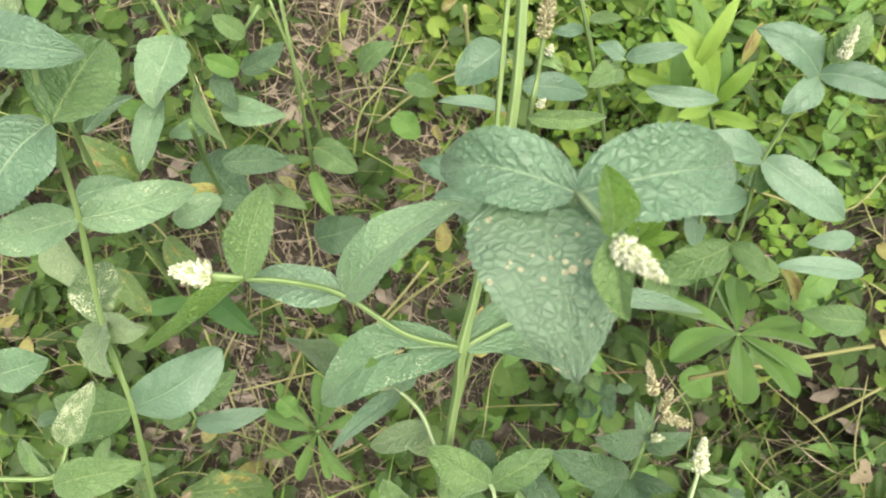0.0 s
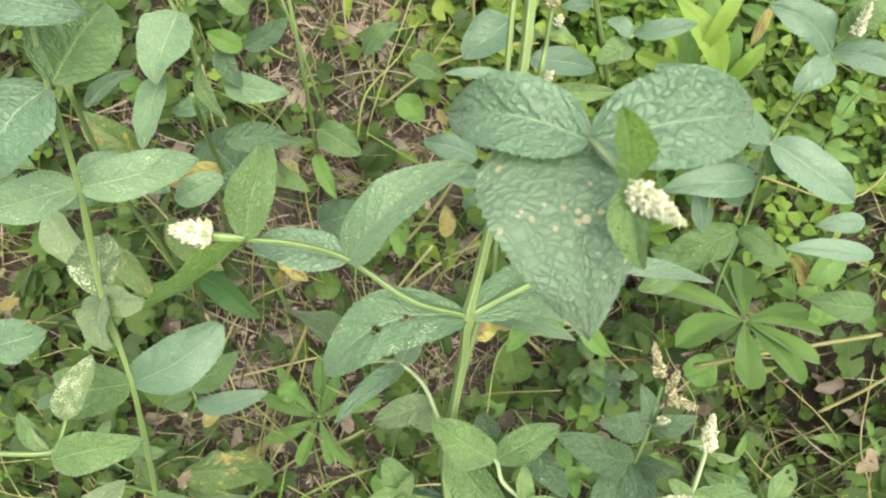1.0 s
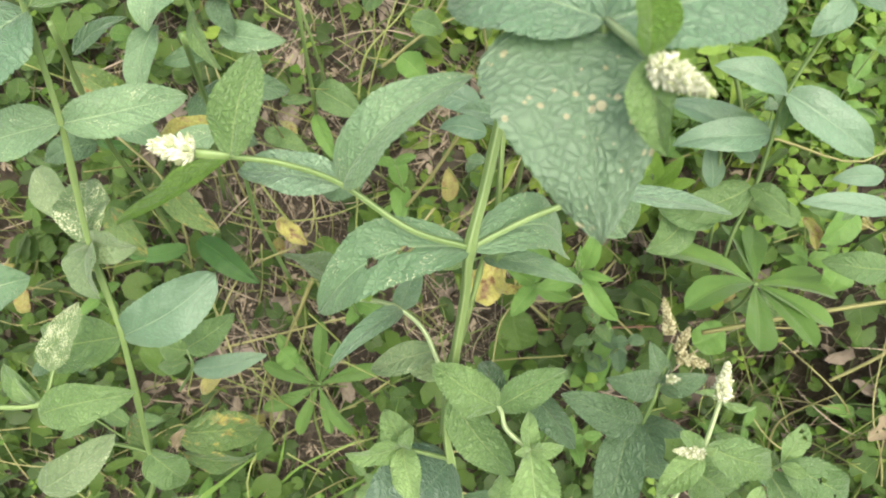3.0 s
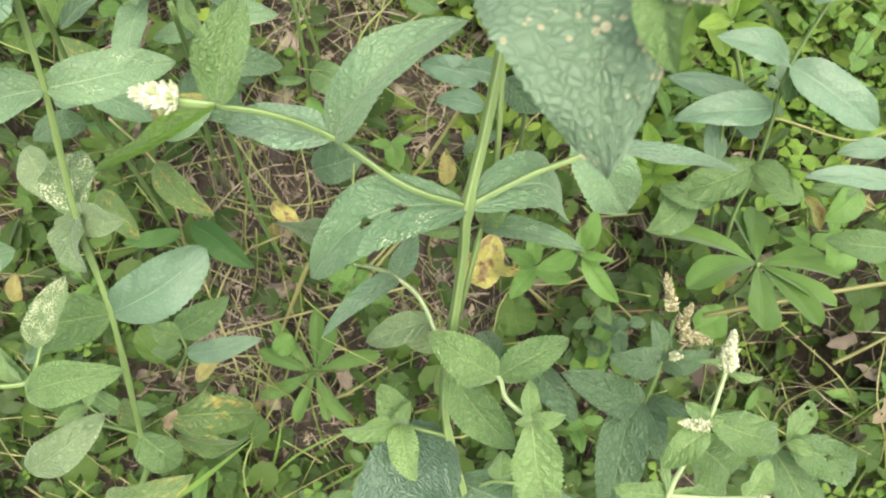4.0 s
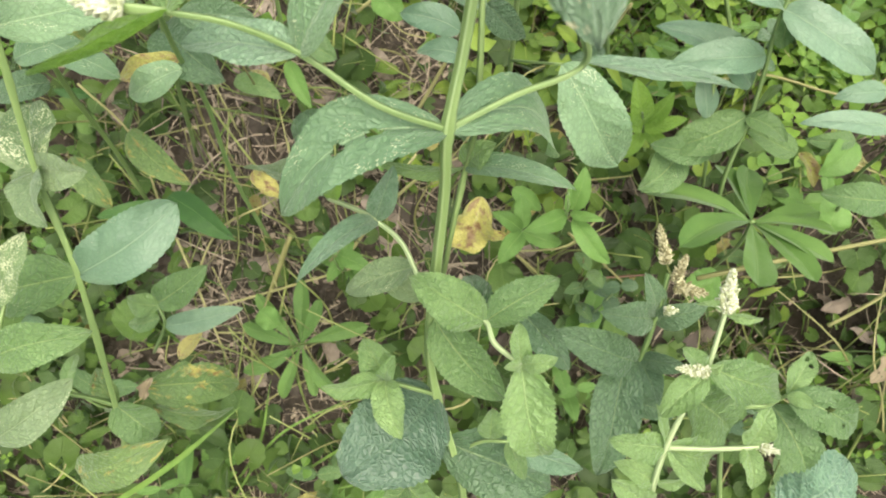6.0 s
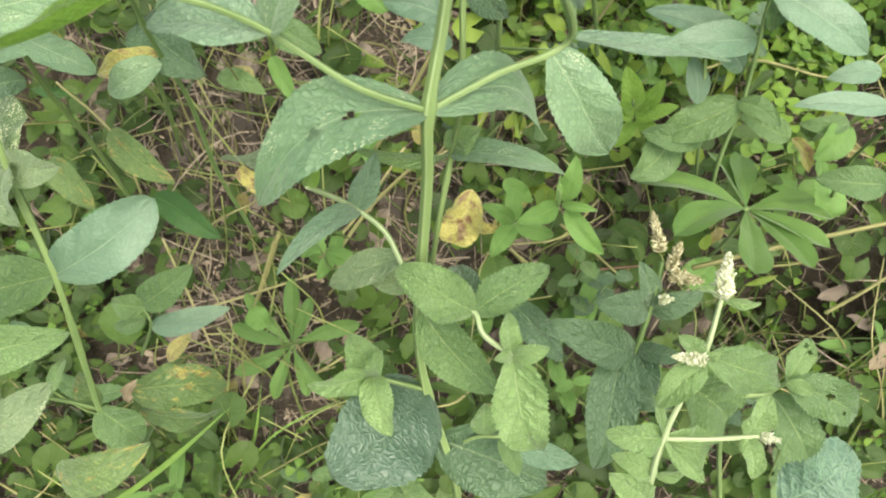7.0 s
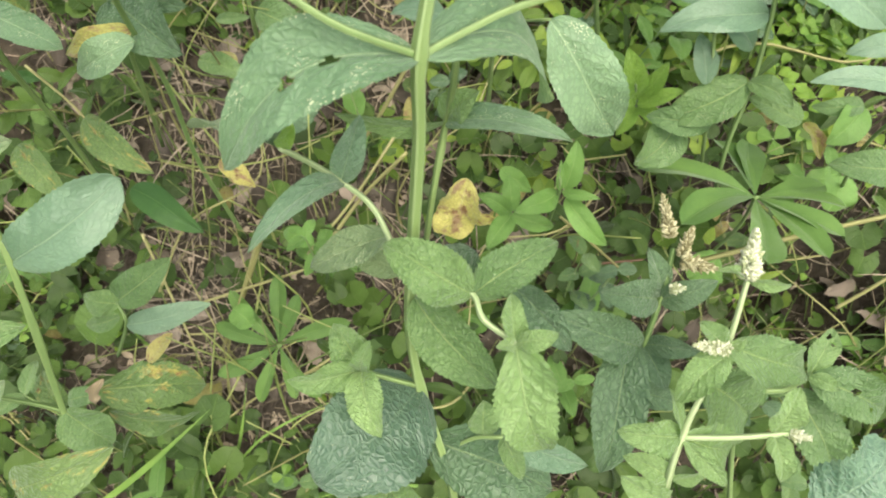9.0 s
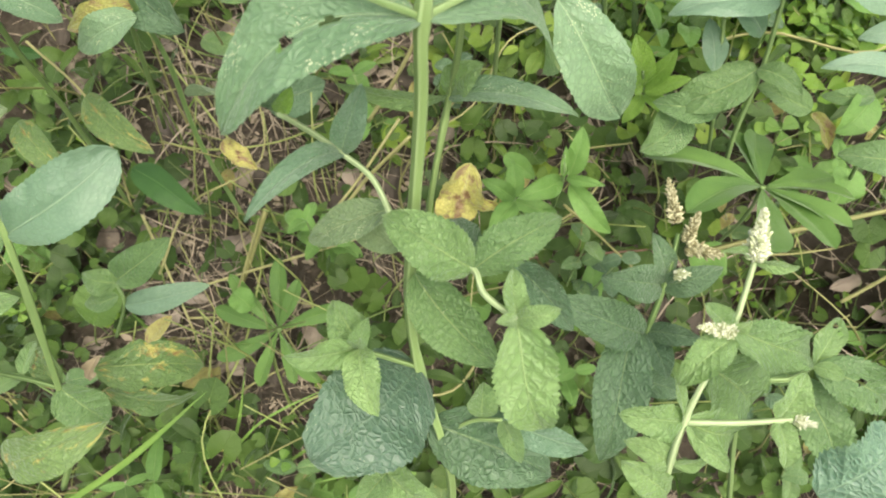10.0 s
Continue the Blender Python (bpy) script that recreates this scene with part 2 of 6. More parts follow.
YELLOW_BITS = leaf_material("yellow_leaf_bits", (0.22, 0.21, 0.06), (0.36, 0.34, 0.11), (0.34, 0.34, 0.15), blotch=0.4, rot=(0.22, 0.15, 0.07), per_island=True, vary=0.8)
SOIL = plain_material("soil", (0.018, 0.014, 0.010), (0.078, 0.065, 0.046), 70.0, 0.9, 0.9, 0.012)
LITTER = plain_material("dry_litter", (0.046, 0.038, 0.028), (0.290, 0.245, 0.180), 120.0, 0.8, 0.5, 0.001, rand=1.1, per_island=True)
DEAD_LITTER = plain_material("old_leaf_litter", (0.055, 0.046, 0.035), (0.230, 0.195, 0.155), 70.0, 0.8, 0.5, 0.0015, rand=1.0, per_island=True)
DEAD = plain_material("dead_leaf", (0.094, 0.076, 0.043), (0.216, 0.184, 0.115), 70.0, 0.8, 0.5, 0.0015, rand=0.8)
TWIG = plain_material("brown_twig", (0.075, 0.045, 0.028), (0.200, 0.125, 0.080), 80.0, 0.75, 0.4, 0.001)
SPROUT = plain_material("sprout_stem", (0.100, 0.145, 0.040), (0.250, 0.300, 0.095), 60.0, 0.55, 0.2, 0.0004, rand=0.8, per_island=True, glow=0.15)
GRASS = plain_material("grass_blade", (0.080, 0.165, 0.032), (0.180, 0.300, 0.064), 60.0, 0.5, 0.2, 0.0004, rand=0.5, per_island=True, glow=0.3)


# ---- builders ----
OUT = Vector((0.0, -0.5736, 0.8192))  # the way the bank faces


def ground_z(x, y):
    """The bank: a slope of 35 degrees between two flats, with small bumps and two hollows added for shade."""
    s = 0.353 + (min(max(y, -0.9), 2.2) - 0.453) * 0.70
    for edge, sign in ((-0.9, 1), (2.2, -1)):
        d = (y - edge) * sign
        if d < 0.5:
            s += sign * 0.70 * 0.25 * max(0.0, 0.5 - max(d, 0.0)) ** 2
    # added hollows: sunk only so that these two spots fall into shade
    s -= 0.23 * math.exp(-((x - 0.37) / 0.11) ** 2 - ((y - 0.35) / 0.07) ** 2)
    s -= 0.07 * math.exp(-((x + 0.38) / 0.11) ** 2 - ((y - 0.43) / 0.09) ** 2)
    return s + 0.018 * noise.noise((x * 5, y * 5, 0.3)) + 0.006 * noise.noise((x * 21, y * 21, 2.3))


def link_mesh(name, verts, faces, material, parent=None, label="", uvs=None, smooth=True):
    me = bpy.data.meshes.new(name)
    me.from_pydata(verts, [], faces)
    if uvs is not None:
        lay = me.uv_layers.new(name="uv")
        idx = np.empty(len(me.loops), dtype=np.int32)
        me.loops.foreach_get("vertex_index", idx)
        lay.data.foreach_set("uv", np.asarray(uvs, dtype=np.float32)[idx].ravel())
    if smooth:
        me.polygons.foreach_set("use_smooth", [True] * len(me.polygons))
    me.materials.append(material)
    ob = new(name, me)
    if parent is not None:
        ob.parent = parent
        ob.matrix_parent_inverse = Matrix.Translation(-parent.location)
    if label:
        tagged(ob, label)
    return ob


def thing(name, at, label, category, group=""):
    ob = new(name)
    ob.location = at
    ob.empty_display_size = 0.02
    return tagged(ob, label, category, group)


def blade(length, width, a=0.50, b=0.74, arch=0.1, fold=0.15, teeth=18, serr=0.06, wave=0.08, bend=0.0, twist=0.0, quilt=0.22, veins=6.5, slant=0.52,
          nu=76, nh=9, seed=0, holes=(), notch=0.0, lift=0.0, droop=0.0, torn=0.0):
    """Vertices, faces and uvs of one leaf: x from base to tip, y across, z up out of the blade."""
    rnd = random.Random(seed)
    peak = (a / (a + b)) ** a * (b / (a + b)) ** b
    p1, p2, p3 = rnd.uniform(0, 6.3), rnd.uniform(0, 6.3), rnd.uniform(-1, 1)
    bite = [rnd.uniform(0.6, 1.25) for _ in range(64)]
    verts, uvs = [], []
    for i in range(nu + 1):
        u = i / nu
        h = 0.5 * width * (max(u, 0.0) ** a) * (max(1 - u, 0.0) ** b) / peak
        h = max(h, 0.0006 if u < 0.5 else 0.0002)
        tooth = u * teeth
        edge = 1 + serr * ((tooth % 1.0) - 0.6) * bite[int(tooth) % 64] if 0.04 < u < 0.97 else 1
        if torn:
            edge *= 1 - torn * max(0.0, noise.noise((u * 7.0, seed * 3.1, 0.5)))
        sway = (p3 * 0.05 + bend) * length * math.sin(u * 3.14)
        for j in range(-nh, nh + 1):
            v = j / nh
            q = abs(v)
            y = v * h * (1 + (edge - 1) * q ** 4)
            ph = u * veins - q ** 0.8 * veins * slant * 0.55
            valley = math.exp(-(((ph % 1.0) - 0.0) / 0.13) ** 2) + math.exp(-(((ph % 1.0) - 1.0) / 0.13) ** 2)
            puff = quilt * 0.05 * width * (1 - q ** 6) * min(1.0, q * 4) * min(1, 6 * u, 6 * (1 - u)) * (0.55 - valley)
            z = arch * length * 4 * u * (1 - u) * (1 + lift * (u - 0.5)) + fold * q * h - 0.030 * width * math.exp(-(v / 0.12) ** 2)
            z += puff + wave * h * q * q * math.sin(u * 9.0 + (p1 if v > 0 else p2)) - droop * length * max(0.0, u - 0.45) ** 2
            if quilt > 0:
                z += 0.05 * width * min(1.0, 8 * u) * noise.noise((u * 4.5, v * 1.6, seed * 1.7)) * (0.4 + q)
            x = u * length + serr * 0.25 * width * q ** 4 * (1 if 0.04 < u < 0.95 else 0) - notch * width * q * max(0.0, 1 - u * 5)
            if twist:
                c, s = math.cos(twist * (u - 0.3)), math.sin(twist * (u - 0.3))
                y, z = y * c - z * s, y * s + z * c
            verts.append((x, y + sway, z))
            uvs.append((u, v * 0.5 + 0.5))
    w = 2 * nh + 1
    faces = []
    for i in range(nu):
        for j in range(2 * nh):
            u, v = (i + 0.5) / nu, (j + 0.5) / nh - 1
            if any(((u - hu) / ru) ** 2 + ((v - hv) / rv) ** 2 < 1 + 0.35 * math.sin(7 * math.atan2(v - hv, u - hu)) for hu, hv, ru, rv in holes):
                continue
            k = i * w + j
            faces.append((k, k + 1, k + 1 + w, k + w))
    return verts, faces, uvs


def leaf_frame(base, tip, roll):
    """Turns a blade so that it runs from base to tip; with roll 0 its face is turned out of the bank as far as it goes."""
    b, t = Vector(base), Vector(tip)
    ax = (t - b).normalized()
    up = OUT - OUT.dot(ax) * ax
    up = (Vector((0, 0, 1)) - ax.z * ax) if up.length < 0.05 else up
    up.normalize()
    up = Matrix.Rotation(radians(roll), 3, ax) @ up
    side = up.cross(ax)
    return Matrix((ax, side, up)).transposed().to_4x4(), (t - b).length


COUNT = [0]


def leaf(parent, base, tip, ratio=0.48, roll=0.0, mat=None, label="", name="leaf", **shape):
    """One leaf of a plant, from its base to its tip; ratio is its width over its length."""
    COUNT[0] += 1
    m, length = leaf_frame(base, tip, roll)
    shape.setdefault("seed", COUNT[0])
    vary = random.Random(COUNT[0] * 7 + 1)
    shape["arch"] = shape.get("arch", 0.1) + vary.uniform(-0.03, 0.05)
    shape["fold"] = shape.get("fold", 0.15) + vary.uniform(0.0, 0.16)
    shape.setdefault("wave", vary.uniform(0.05, 0.24))
    shape.setdefault("droop", vary.uniform(0.0, 0.35))
    shape.setdefault("twist", vary.uniform(-0.5, 0.5))
    shape.setdefault("lift", vary.uniform(-0.6, 0.9))
    v, f, uv = blade(length, ratio * length, **shape)
    ob = link_mesh(name, v, f, mat or MINT, parent, label, uv)
    ob.matrix_parent_inverse = Matrix.Translation(-parent.matrix_basis.translation) if parent.parent is None else Matrix()
    if parent.parent is None:
        ob.matrix_basis = Matrix.Translation(base) @ m
    else:
        ob.matrix_parent_inverse = Matrix()
        ob.matrix_basis = Matrix.Translation(base) @ m
    return ob


def smooth_line(points, steps=8):
    """A soft curve through the points."""
    pts = [Vector(p) for p in points]
    if len(pts) == 2:
        return [pts[0].lerp(pts[1], i / steps) for i in range(steps + 1)]
    ext = [2 * pts[0] - pts[1]] + pts + [2 * pts[-1] - pts[-2]]
    line = []
    for k in range(1, len(ext) - 2):
        p0, p1, p2, p3 = ext[k - 1:k + 3]
        for i in range(steps):
            t = i / steps
            line.append(0.5 * (2 * p1 + (p2 - p0) * t + (2 * p0 - 5 * p1 + 4 * p2 - p3) * t * t + (3 * p1 - p0 - 3 * p2 + p3) * t ** 3))
    return line + [pts[-1]]


def tube(points, r0, r1, sides=12, ridge=0.16, knots=(), steps=8):
    """A tapered stalk with a slightly square section; knots are places along it (0 to 1) where it swells."""
    line = smooth_line(points, steps)
    verts, faces, n = [], [], len(line)
    ref = Vector((0.31, 0.9, 0.2))
    for i, p in enumerate(line):
        d = (line[min(i + 1, n - 1)] - line[max(i - 1, 0)]).normalized()
        a = d.cross(ref).normalized()
        b = d.cross(a)
        t = i / (n - 1)
        r = r0 + (r1 - r0) * t
        r *= 1 + sum(0.35 * math.exp(-((t - k) / 0.018) ** 2) for k in knots)
        for s in range(sides):
            g = 2 * math.pi * s / sides
            q = r * (1 + ridge * math.cos(4 * g))
            verts.append(p + q * (math.cos(g) * a + math.sin(g) * b))
    for i in range(n - 1):
        for s in range(sides):
            faces.append((i * sides + s, i * sides + (s + 1) % sides, (i + 1) * sides + (s + 1) % sides, (i + 1) * sides + s))
    faces.append(tuple(range(sides))[::-1])
    faces.append(tuple(range((n - 1) * sides, n * sides)))
    return [tuple(v) for v in verts], faces


def stem(parent, points, r0, r1, mat=None, name="stem", label="", **kw):
    v, f = tube(points, r0, r1, **kw)
    n = kw.get("sides", 12)
    return link_mesh(name, v, f, mat or STEM, parent, label, [(max(0.0, math.cos(8 * math.pi * (i % n) / n)), i / len(v)) for i in range(len(v))])


def spike(parent, base, tip, radius, mat=None, label="", whorls=12, around=20, seed=1, name="flower_spike"):
    """A flower spike: whorls of small pointed calyces and open florets round an axis."""
    rnd = random.Random(seed)
    whorls, around = int(whorls * 1.4), int(around * 1.35)
    b, t = Vector(base), Vector(tip)
    ax = (t - b).normalized()
    a = ax.orthogonal().normalized()
    c = ax.cross(a)
    length = (t - b).length
    verts, faces = [], []

    def bud(at, d, ln, w):
        e = d.orthogonal().normalized()
        g = d.cross(e)
        k = len(verts)
        rings = ((0.0, 0.45), (0.4, 1.0), (0.75, 0.85), (1.0, 0.25))
        for s, q in rings:
            for i in range(5):
                an = 6.2832 * i / 5
                verts.append(tuple(at + d * ln * s + w * q * (math.cos(an) * e + math.sin(an) * g)))
        for r in range(3):
            for i in range(5):
                faces.append((k + r * 5 + i, k + r * 5 + (i + 1) % 5, k + r * 5 + 5 + (i + 1) % 5, k + r * 5 + 5 + i))
        faces.append(tuple(k + 15 + i for i in range(5)))

    for w in range(whorls):
        s = (w + 0.3) / whorls
        hop = 0.5 / whorls
        r = radius * (1.0 - 0.6 * s ** 2.4) * (0.8 + 0.35 * rnd.random())
        for i in range(max(4, int(around * (1 - 0.5 * s)))):
            an = 6.2832 * (i + 0.5 * (w % 2)) / max(4, int(around * (1 - 0.5 * s))) + rnd.uniform(-0.2, 0.2)
            out = math.cos(an) * a + math.sin(an) * c
            d = (out * (0.9 - 0.35 * s) + ax * (0.35 + 0.7 * s)).normalized()
            bud(b + ax * (length * (0.92 * s + rnd.uniform(-hop, hop))) + out * r * 0.25, d, r * rnd.uniform(0.34, 0.72), r * rnd.uniform(0.08, 0.14))
    tv, tf = tube([b, t], radius * 0.3, radius * 0.12, sides=6, steps=3)
    k = len(verts)
    verts += tv
    faces += [tuple(i + k for i in f) for f in tf]
    return link_mesh(name, verts, faces, mat or PETAL, parent, label)


def fan_leaf(parent, centre, normal, radius, spin, fingers=8, mat=None, ratio=0.29, sweep=330.0, dish=0.12, name="leaf", seed=0, lengths=()):
    """A lupin leaf: leaflets of its own spread like fingers from one point. The leaf is a part, its leaflets are pieces of it."""
    rnd = random.Random(seed)
    n = Vector(normal).normalized()
    a = Vector((1, 0, 0)) - n.x * n
    a.normalize()
    b = n.cross(a)
    hub_v, hub_f = tube([Vector(centre) - n * 0.003, Vector(centre) + n * 0.0012], 0.0022, 0.0026, sides=8, steps=2)
    hub = link_mesh("leaf_hub", hub_v, hub_f, STEM, parent)
    for i in range(fingers):
        an = radians(spin + sweep * i / fingers + rnd.uniform(-9, 9))
        ln = radius * (lengths[i] if lengths else rnd.uniform(0.72, 1.08))
        d = math.cos(an) * a + math.sin(an) * b
        tip = Vector(centre) + d * ln + n * ln * dish * rnd.uniform(-0.6, 1.0)
        ax = (tip - Vector(centre)).normalized()
        up = (n - n.dot(ax) * ax).normalized()
        up = Matrix.Rotation(rnd.uniform(-0.35, 0.35), 3, ax) @ up
        m = Matrix((ax, up.cross(ax), up)).transposed().to_4x4()
        v, f, uv = blade(ln, ln * ratio, a=1.15, b=0.55, arch=rnd.uniform(-0.03, 0.12), fold=rnd.uniform(0.15, 0.4), serr=0.0, quilt=0.15, nu=18, nh=4, seed=seed * 31 + i)
        ob = link_mesh("leaflet", v, f, mat or LUPIN, hub, "", uv)
        ob.matrix_basis = Matrix.Translation(Vector(centre)) @ m
    return hub


class Batch:
    """Many small pieces gathered into one mesh."""

    def __init__(self):
        self.v, self.f, self.uv, self.k = [], [], [], 0

    def add(self, part_mesh, m):
        v, f, uv = part_mesh
        r, t = np.array(m.to_3x3()), np.array(m.translation)
        self.v.append(np.asarray(v) @ r.T + t)
        self.f += [tuple(i + self.k for i in p) for p in f]
        self.uv.append(np.asarray(uv))
        self.k += len(v)

    def done(self, name, material, label, category):
        ob = link_mesh(name, np.concatenate(self.v).tolist(), self.f, material, None, "", np.concatenate(self.uv))
        return tagged(ob, label, category, kind="stuff")


# ---- the bank ----
def ground_sheet():
    xs = sorted(set([-300, -120, -50, -20, -8, -4, -2.5, -1.8] + [round(-1.4 + 0.025 * i, 3) for i in range(113)] + [1.8, 2.5, 4, 8, 20, 50, 120, 300]))
    ys = sorted(set([-300, -120, -50, -20, -8, -4, -2.5, -1.6] + [round(-1.2 + 0.025 * i, 3) for i in range(113)] + [1.9, 2.2, 2.6, 3.2, 4, 8, 20, 50, 120, 300]))
    verts = [(x, y, ground_z(x, y)) for y in ys for x in xs]
    w = len(xs)
    faces = [(j * w + i, j * w + i + 1, (j + 1) * w + i + 1, (j + 1) * w + i) for j in range(len(ys) - 1) for i in range(w - 1)]
    ob = link_mesh("ground", verts, faces, SOIL)
    return tagged(ob, "dark crumbly soil of a sloping bank under plants", "ground", kind="structure")


ground_sheet()


def on_bank(across, along, lift=0.0):
    """A place on the bank, by metres across and along the slope from its middle."""
    y = 0.453 + along * 0.819
    return Vector((across, y, ground_z(across, y))) + OUT * lift


def bare(across, along):
    """1 where litter shows between the plants, 0 where the cover is closed."""
    g = 0.0
    for cx, cy, rx, ry in ((-0.16, 0.02, 0.13, 0.12), (-0.20, -0.16, 0.10, 0.10), (-0.10, 0.20, 0.12, 0.13), (-0.30, 0.32, 0.13, 0.10), (-0.02, 0.10, 0.08, 0.07), (0.02, -0.10, 0.10, 0.07), 
                           (-0.135, -0.20, 0.08, 0.08), (-0.33, 0.10, 0.06, 0.05)):
        g = max(g, 1.25 - ((across - cx) / rx) ** 2 - ((along - cy) / ry) ** 2)
    return max(0.0, min(1.0, g + 0.35 * noise.noise((across * 9, along * 9, 4.0))))


rng = random.Random(5)


def turned(at, normal, spin, scale=1.0, tilt=0.0):
    n = Vector(normal).normalized()
    a = n.orthogonal().normalized()
    a = Matrix.Rotation(spin, 3, n) @ a
    if tilt:
        n = Matrix.Rotation(tilt, 3, a) @ n
    b = n.cross(a)
    return Matrix.Translation(at) @ Matrix((a, b, n)).transposed().to_4x4() @ Matrix.Scale(scale, 4)


def strip(length, width, bend=0.2, seed=0, n=6):
    """A narrow straw or grass blade lying along x."""
    rnd = random.Random(seed)
    verts, faces, uvs = [], [], []
    k1, k2 = rnd.uniform(-bend, bend), rnd.uniform(-bend, bend)
    for i in range(n + 1):
        u = i / n
        w = 0.5 * width * min(1.0, 3.5 * (1 - u) + 0.15)
        y, z = k1 * length * u * u, k2 * length * u * (1 - u)
        verts += [(u * length, y - w, z), (u * length, y, z - 0.35 * w), (u * length, y + w, z)]
        uvs += [(u, 0), (u, 0.5), (u, 1)]
    for i in range(n):
        for j in range(2):
            faces.append((3 * i + j, 3 * i + j + 1, 3 * i + j + 4, 3 * i + j + 3))
    return verts, faces, uvs


def round_leaf(r, seed=0, scallop=9):
    """A kidney-shaped leaf with a scalloped rim, its stalk at the notch."""
    rnd = random.Random(seed)
    verts, faces, uvs = [(0, 0, 0)], [], [(0.1, 0.5)]
    n, rings = 27, 3
    ph = rnd.uniform(0, 6)
    for q in range(1, rings + 1):
        for i in range(n):
            an = radians(-152 + 304 * i / (n - 1))
            rr = r * q / rings * (0.92 + 0.10 * math.cos(an)) * (1 + (0.045 * math.cos(an * scallop) if q == rings else 0))
            verts.append((rr * math.cos(an) + 0.0, rr * math.sin(an), 0.10 * r * (q / rings) ** 2 * math.sin(2 * an + ph) + 0.12 * r * (q / rings) ** 2 * (1 - 0.6 * abs(math.sin(an * 2.5)))))
            uvs.append((0.3 + 0.35 * q / rings * math.cos(an), 0.5 + 0.5 * q / rings * math.sin(an)))
    for i in range(n - 1):
        faces.append((0, 1 + i, 2 + i))
        for q in range(rings - 1):
            k = 1 + q * n + i
            faces.append((k, k + n, k + n + 1, k + 1))
    return verts, faces, uvs


def trefoil(r, seed=0):
    """Three heart-shaped leaflets."""
    rnd = random.Random(seed)
    verts, faces, uvs = [], [], []
    for k in range(3):
        an = 2.094 * k + rnd.uniform(-0.12, 0.12)
        v, f, uv = blade(r, r * 0.95, a=0.9, b=0.32, arch=0.03, fold=rnd.uniform(-0.1, 0.25), serr=0, quilt=0.0, nu=8, nh=3, seed=seed + k)
        c, s, o = math.cos(an), math.sin(an), len(verts)
        verts += [((x + 0.001) * c - y * s, (x + 0.001) * s + y * c, z + 0.10 * x) for x, y, z in v]
        faces += [tuple(i + o for i in p) for p in f]
        uvs += uv
    return verts, faces, uvs


def ground_stuff():
    straw = [strip(rng.uniform(0.03, 0.11), rng.uniform(0.0005, 0.0016), 0.9, i, 7) for i in range(28)]
    b = Batch()
    for _ in range(19000):
        x, s = rng.uniform(-0.85, 0.85), rng.uniform(-0.55, 0.62)
        if rng.random() > 0.36 + bare(x, s):
            continue
        m = turned(on_bank(x, s, rng.uniform(0.001, 0.016)), OUT + Vector((rng.gauss(0, 0.2), rng.gauss(0, 0.2), 0)), rng.uniform(0, 6.3), rng.uniform(0.5, 1.2), rng.gauss(0, 0.25))
        b.add(rng.choice(straw), m)
    b.done("straw_litter", LITTER, "brown dry straw and stem litter lying on the soil", "litter")
    dead = [blade(0.045, 0.022, arch=0.15, fold=0.5, teeth=5, serr=0.05, wave=0.5, quilt=0.4, nu=12, nh=4, seed=i) for i in range(8)]
    b = Batch()
    for i in range(1300):
        x, s = rng.uniform(-0.8, 0.8), rng.uniform(-0.5, 0.55)
        if i > 500 and rng.random() > bare(x, s):
            continue
        b.add(rng.choice(dead), turned(on_bank(x, s, 0.008), OUT, rng.uniform(0, 6.3), rng.uniform(0.4, 1.0), rng.gauss(0, 0.5)))
    b.done("dead_leaf_litter", DEAD_LITTER, "withered brown fallen leaves on the soil", "litter")
    chips = [blade(0.011, 0.005, arch=0.1, fold=0.4, teeth=3, serr=0.3, wave=0.8, quilt=0.0, nu=5, nh=2, seed=i) for i in range(10)]
    b = Batch()
    for _ in range(11000):
        x, s = rng.uniform(-0.75, 0.75), rng.uniform(-0.45, 0.52)
        if rng.random() > 0.35 + bare(x, s):
            continue
        b.add(rng.choice(chips), turned(on_bank(x, s, rng.uniform(0.001, 0.010)), OUT, rng.uniform(0, 6.3), rng.uniform(0.35, 1.3), rng.gauss(0, 0.6)))
    b.done("leaf_crumbs", LITTER, "crumbled brown leaf fragments on the soil", "litter")
    sprouts = []
    for i in range(14):
        k = rng.uniform(-0.15, 0.15)
        ln = rng.uniform(0.06, 0.19)
        v, f = tube([(0, 0, 0), (ln * 0.4, k * ln, 0.1 * ln), (ln, k * ln * rng.uniform(-1, 2), rng.uniform(-0.1, 0.3) * ln)], rng.uniform(0.0008, 0.0015), 0.0006, sides=5, steps=4)
        sprouts.append((v, f, [(p[0] / ln, 0.5) for p in v]))
    b, dry = Batch(), Batch()
    for i in range(2000):
        x, s = rng.uniform(-0.75, 0.75), rng.uniform(-0.45, 0.52)
        d = Vector((rng.gauss(0, 0.45), rng.gauss(-0.1, 0.4), 1.0))
        m = Matrix.Translation(on_bank(x, s, -0.004)) @ d.to_track_quat("X", "Z").to_matrix().to_4x4() @ Matrix.Scale(rng.uniform(0.4, 1.1), 4)
        (b if i % 5 < 3 else dry).add(rng.choice(sprouts), m)
    b.done("thin_sprouts", SPROUT, "thin green sprouts and stems among the weeds", "grass")
    dry.done("dry_stems", STALK, "thin dry straw-coloured stems among the weeds", "litter")
    runners = []
    for i in range(16):
        ln = rng.uniform(0.12, 0.30)
        v, f = tube([(0, 0, 0), (ln * 0.35, rng.uniform(-0.1, 0.1) * ln, rng.uniform(0.02, 0.1) * ln), (ln * 0.7, rng.uniform(-0.12, 0.12) * ln, rng.uniform(0.02, 0.12) * ln),
                     (ln, rng.uniform(-0.2, 0.2) * ln, rng.uniform(-0.05, 0.08) * ln)], rng.uniform(0.0010, 0.0019), rng.uniform(0.0006, 0.0010), sides=6, steps=5)
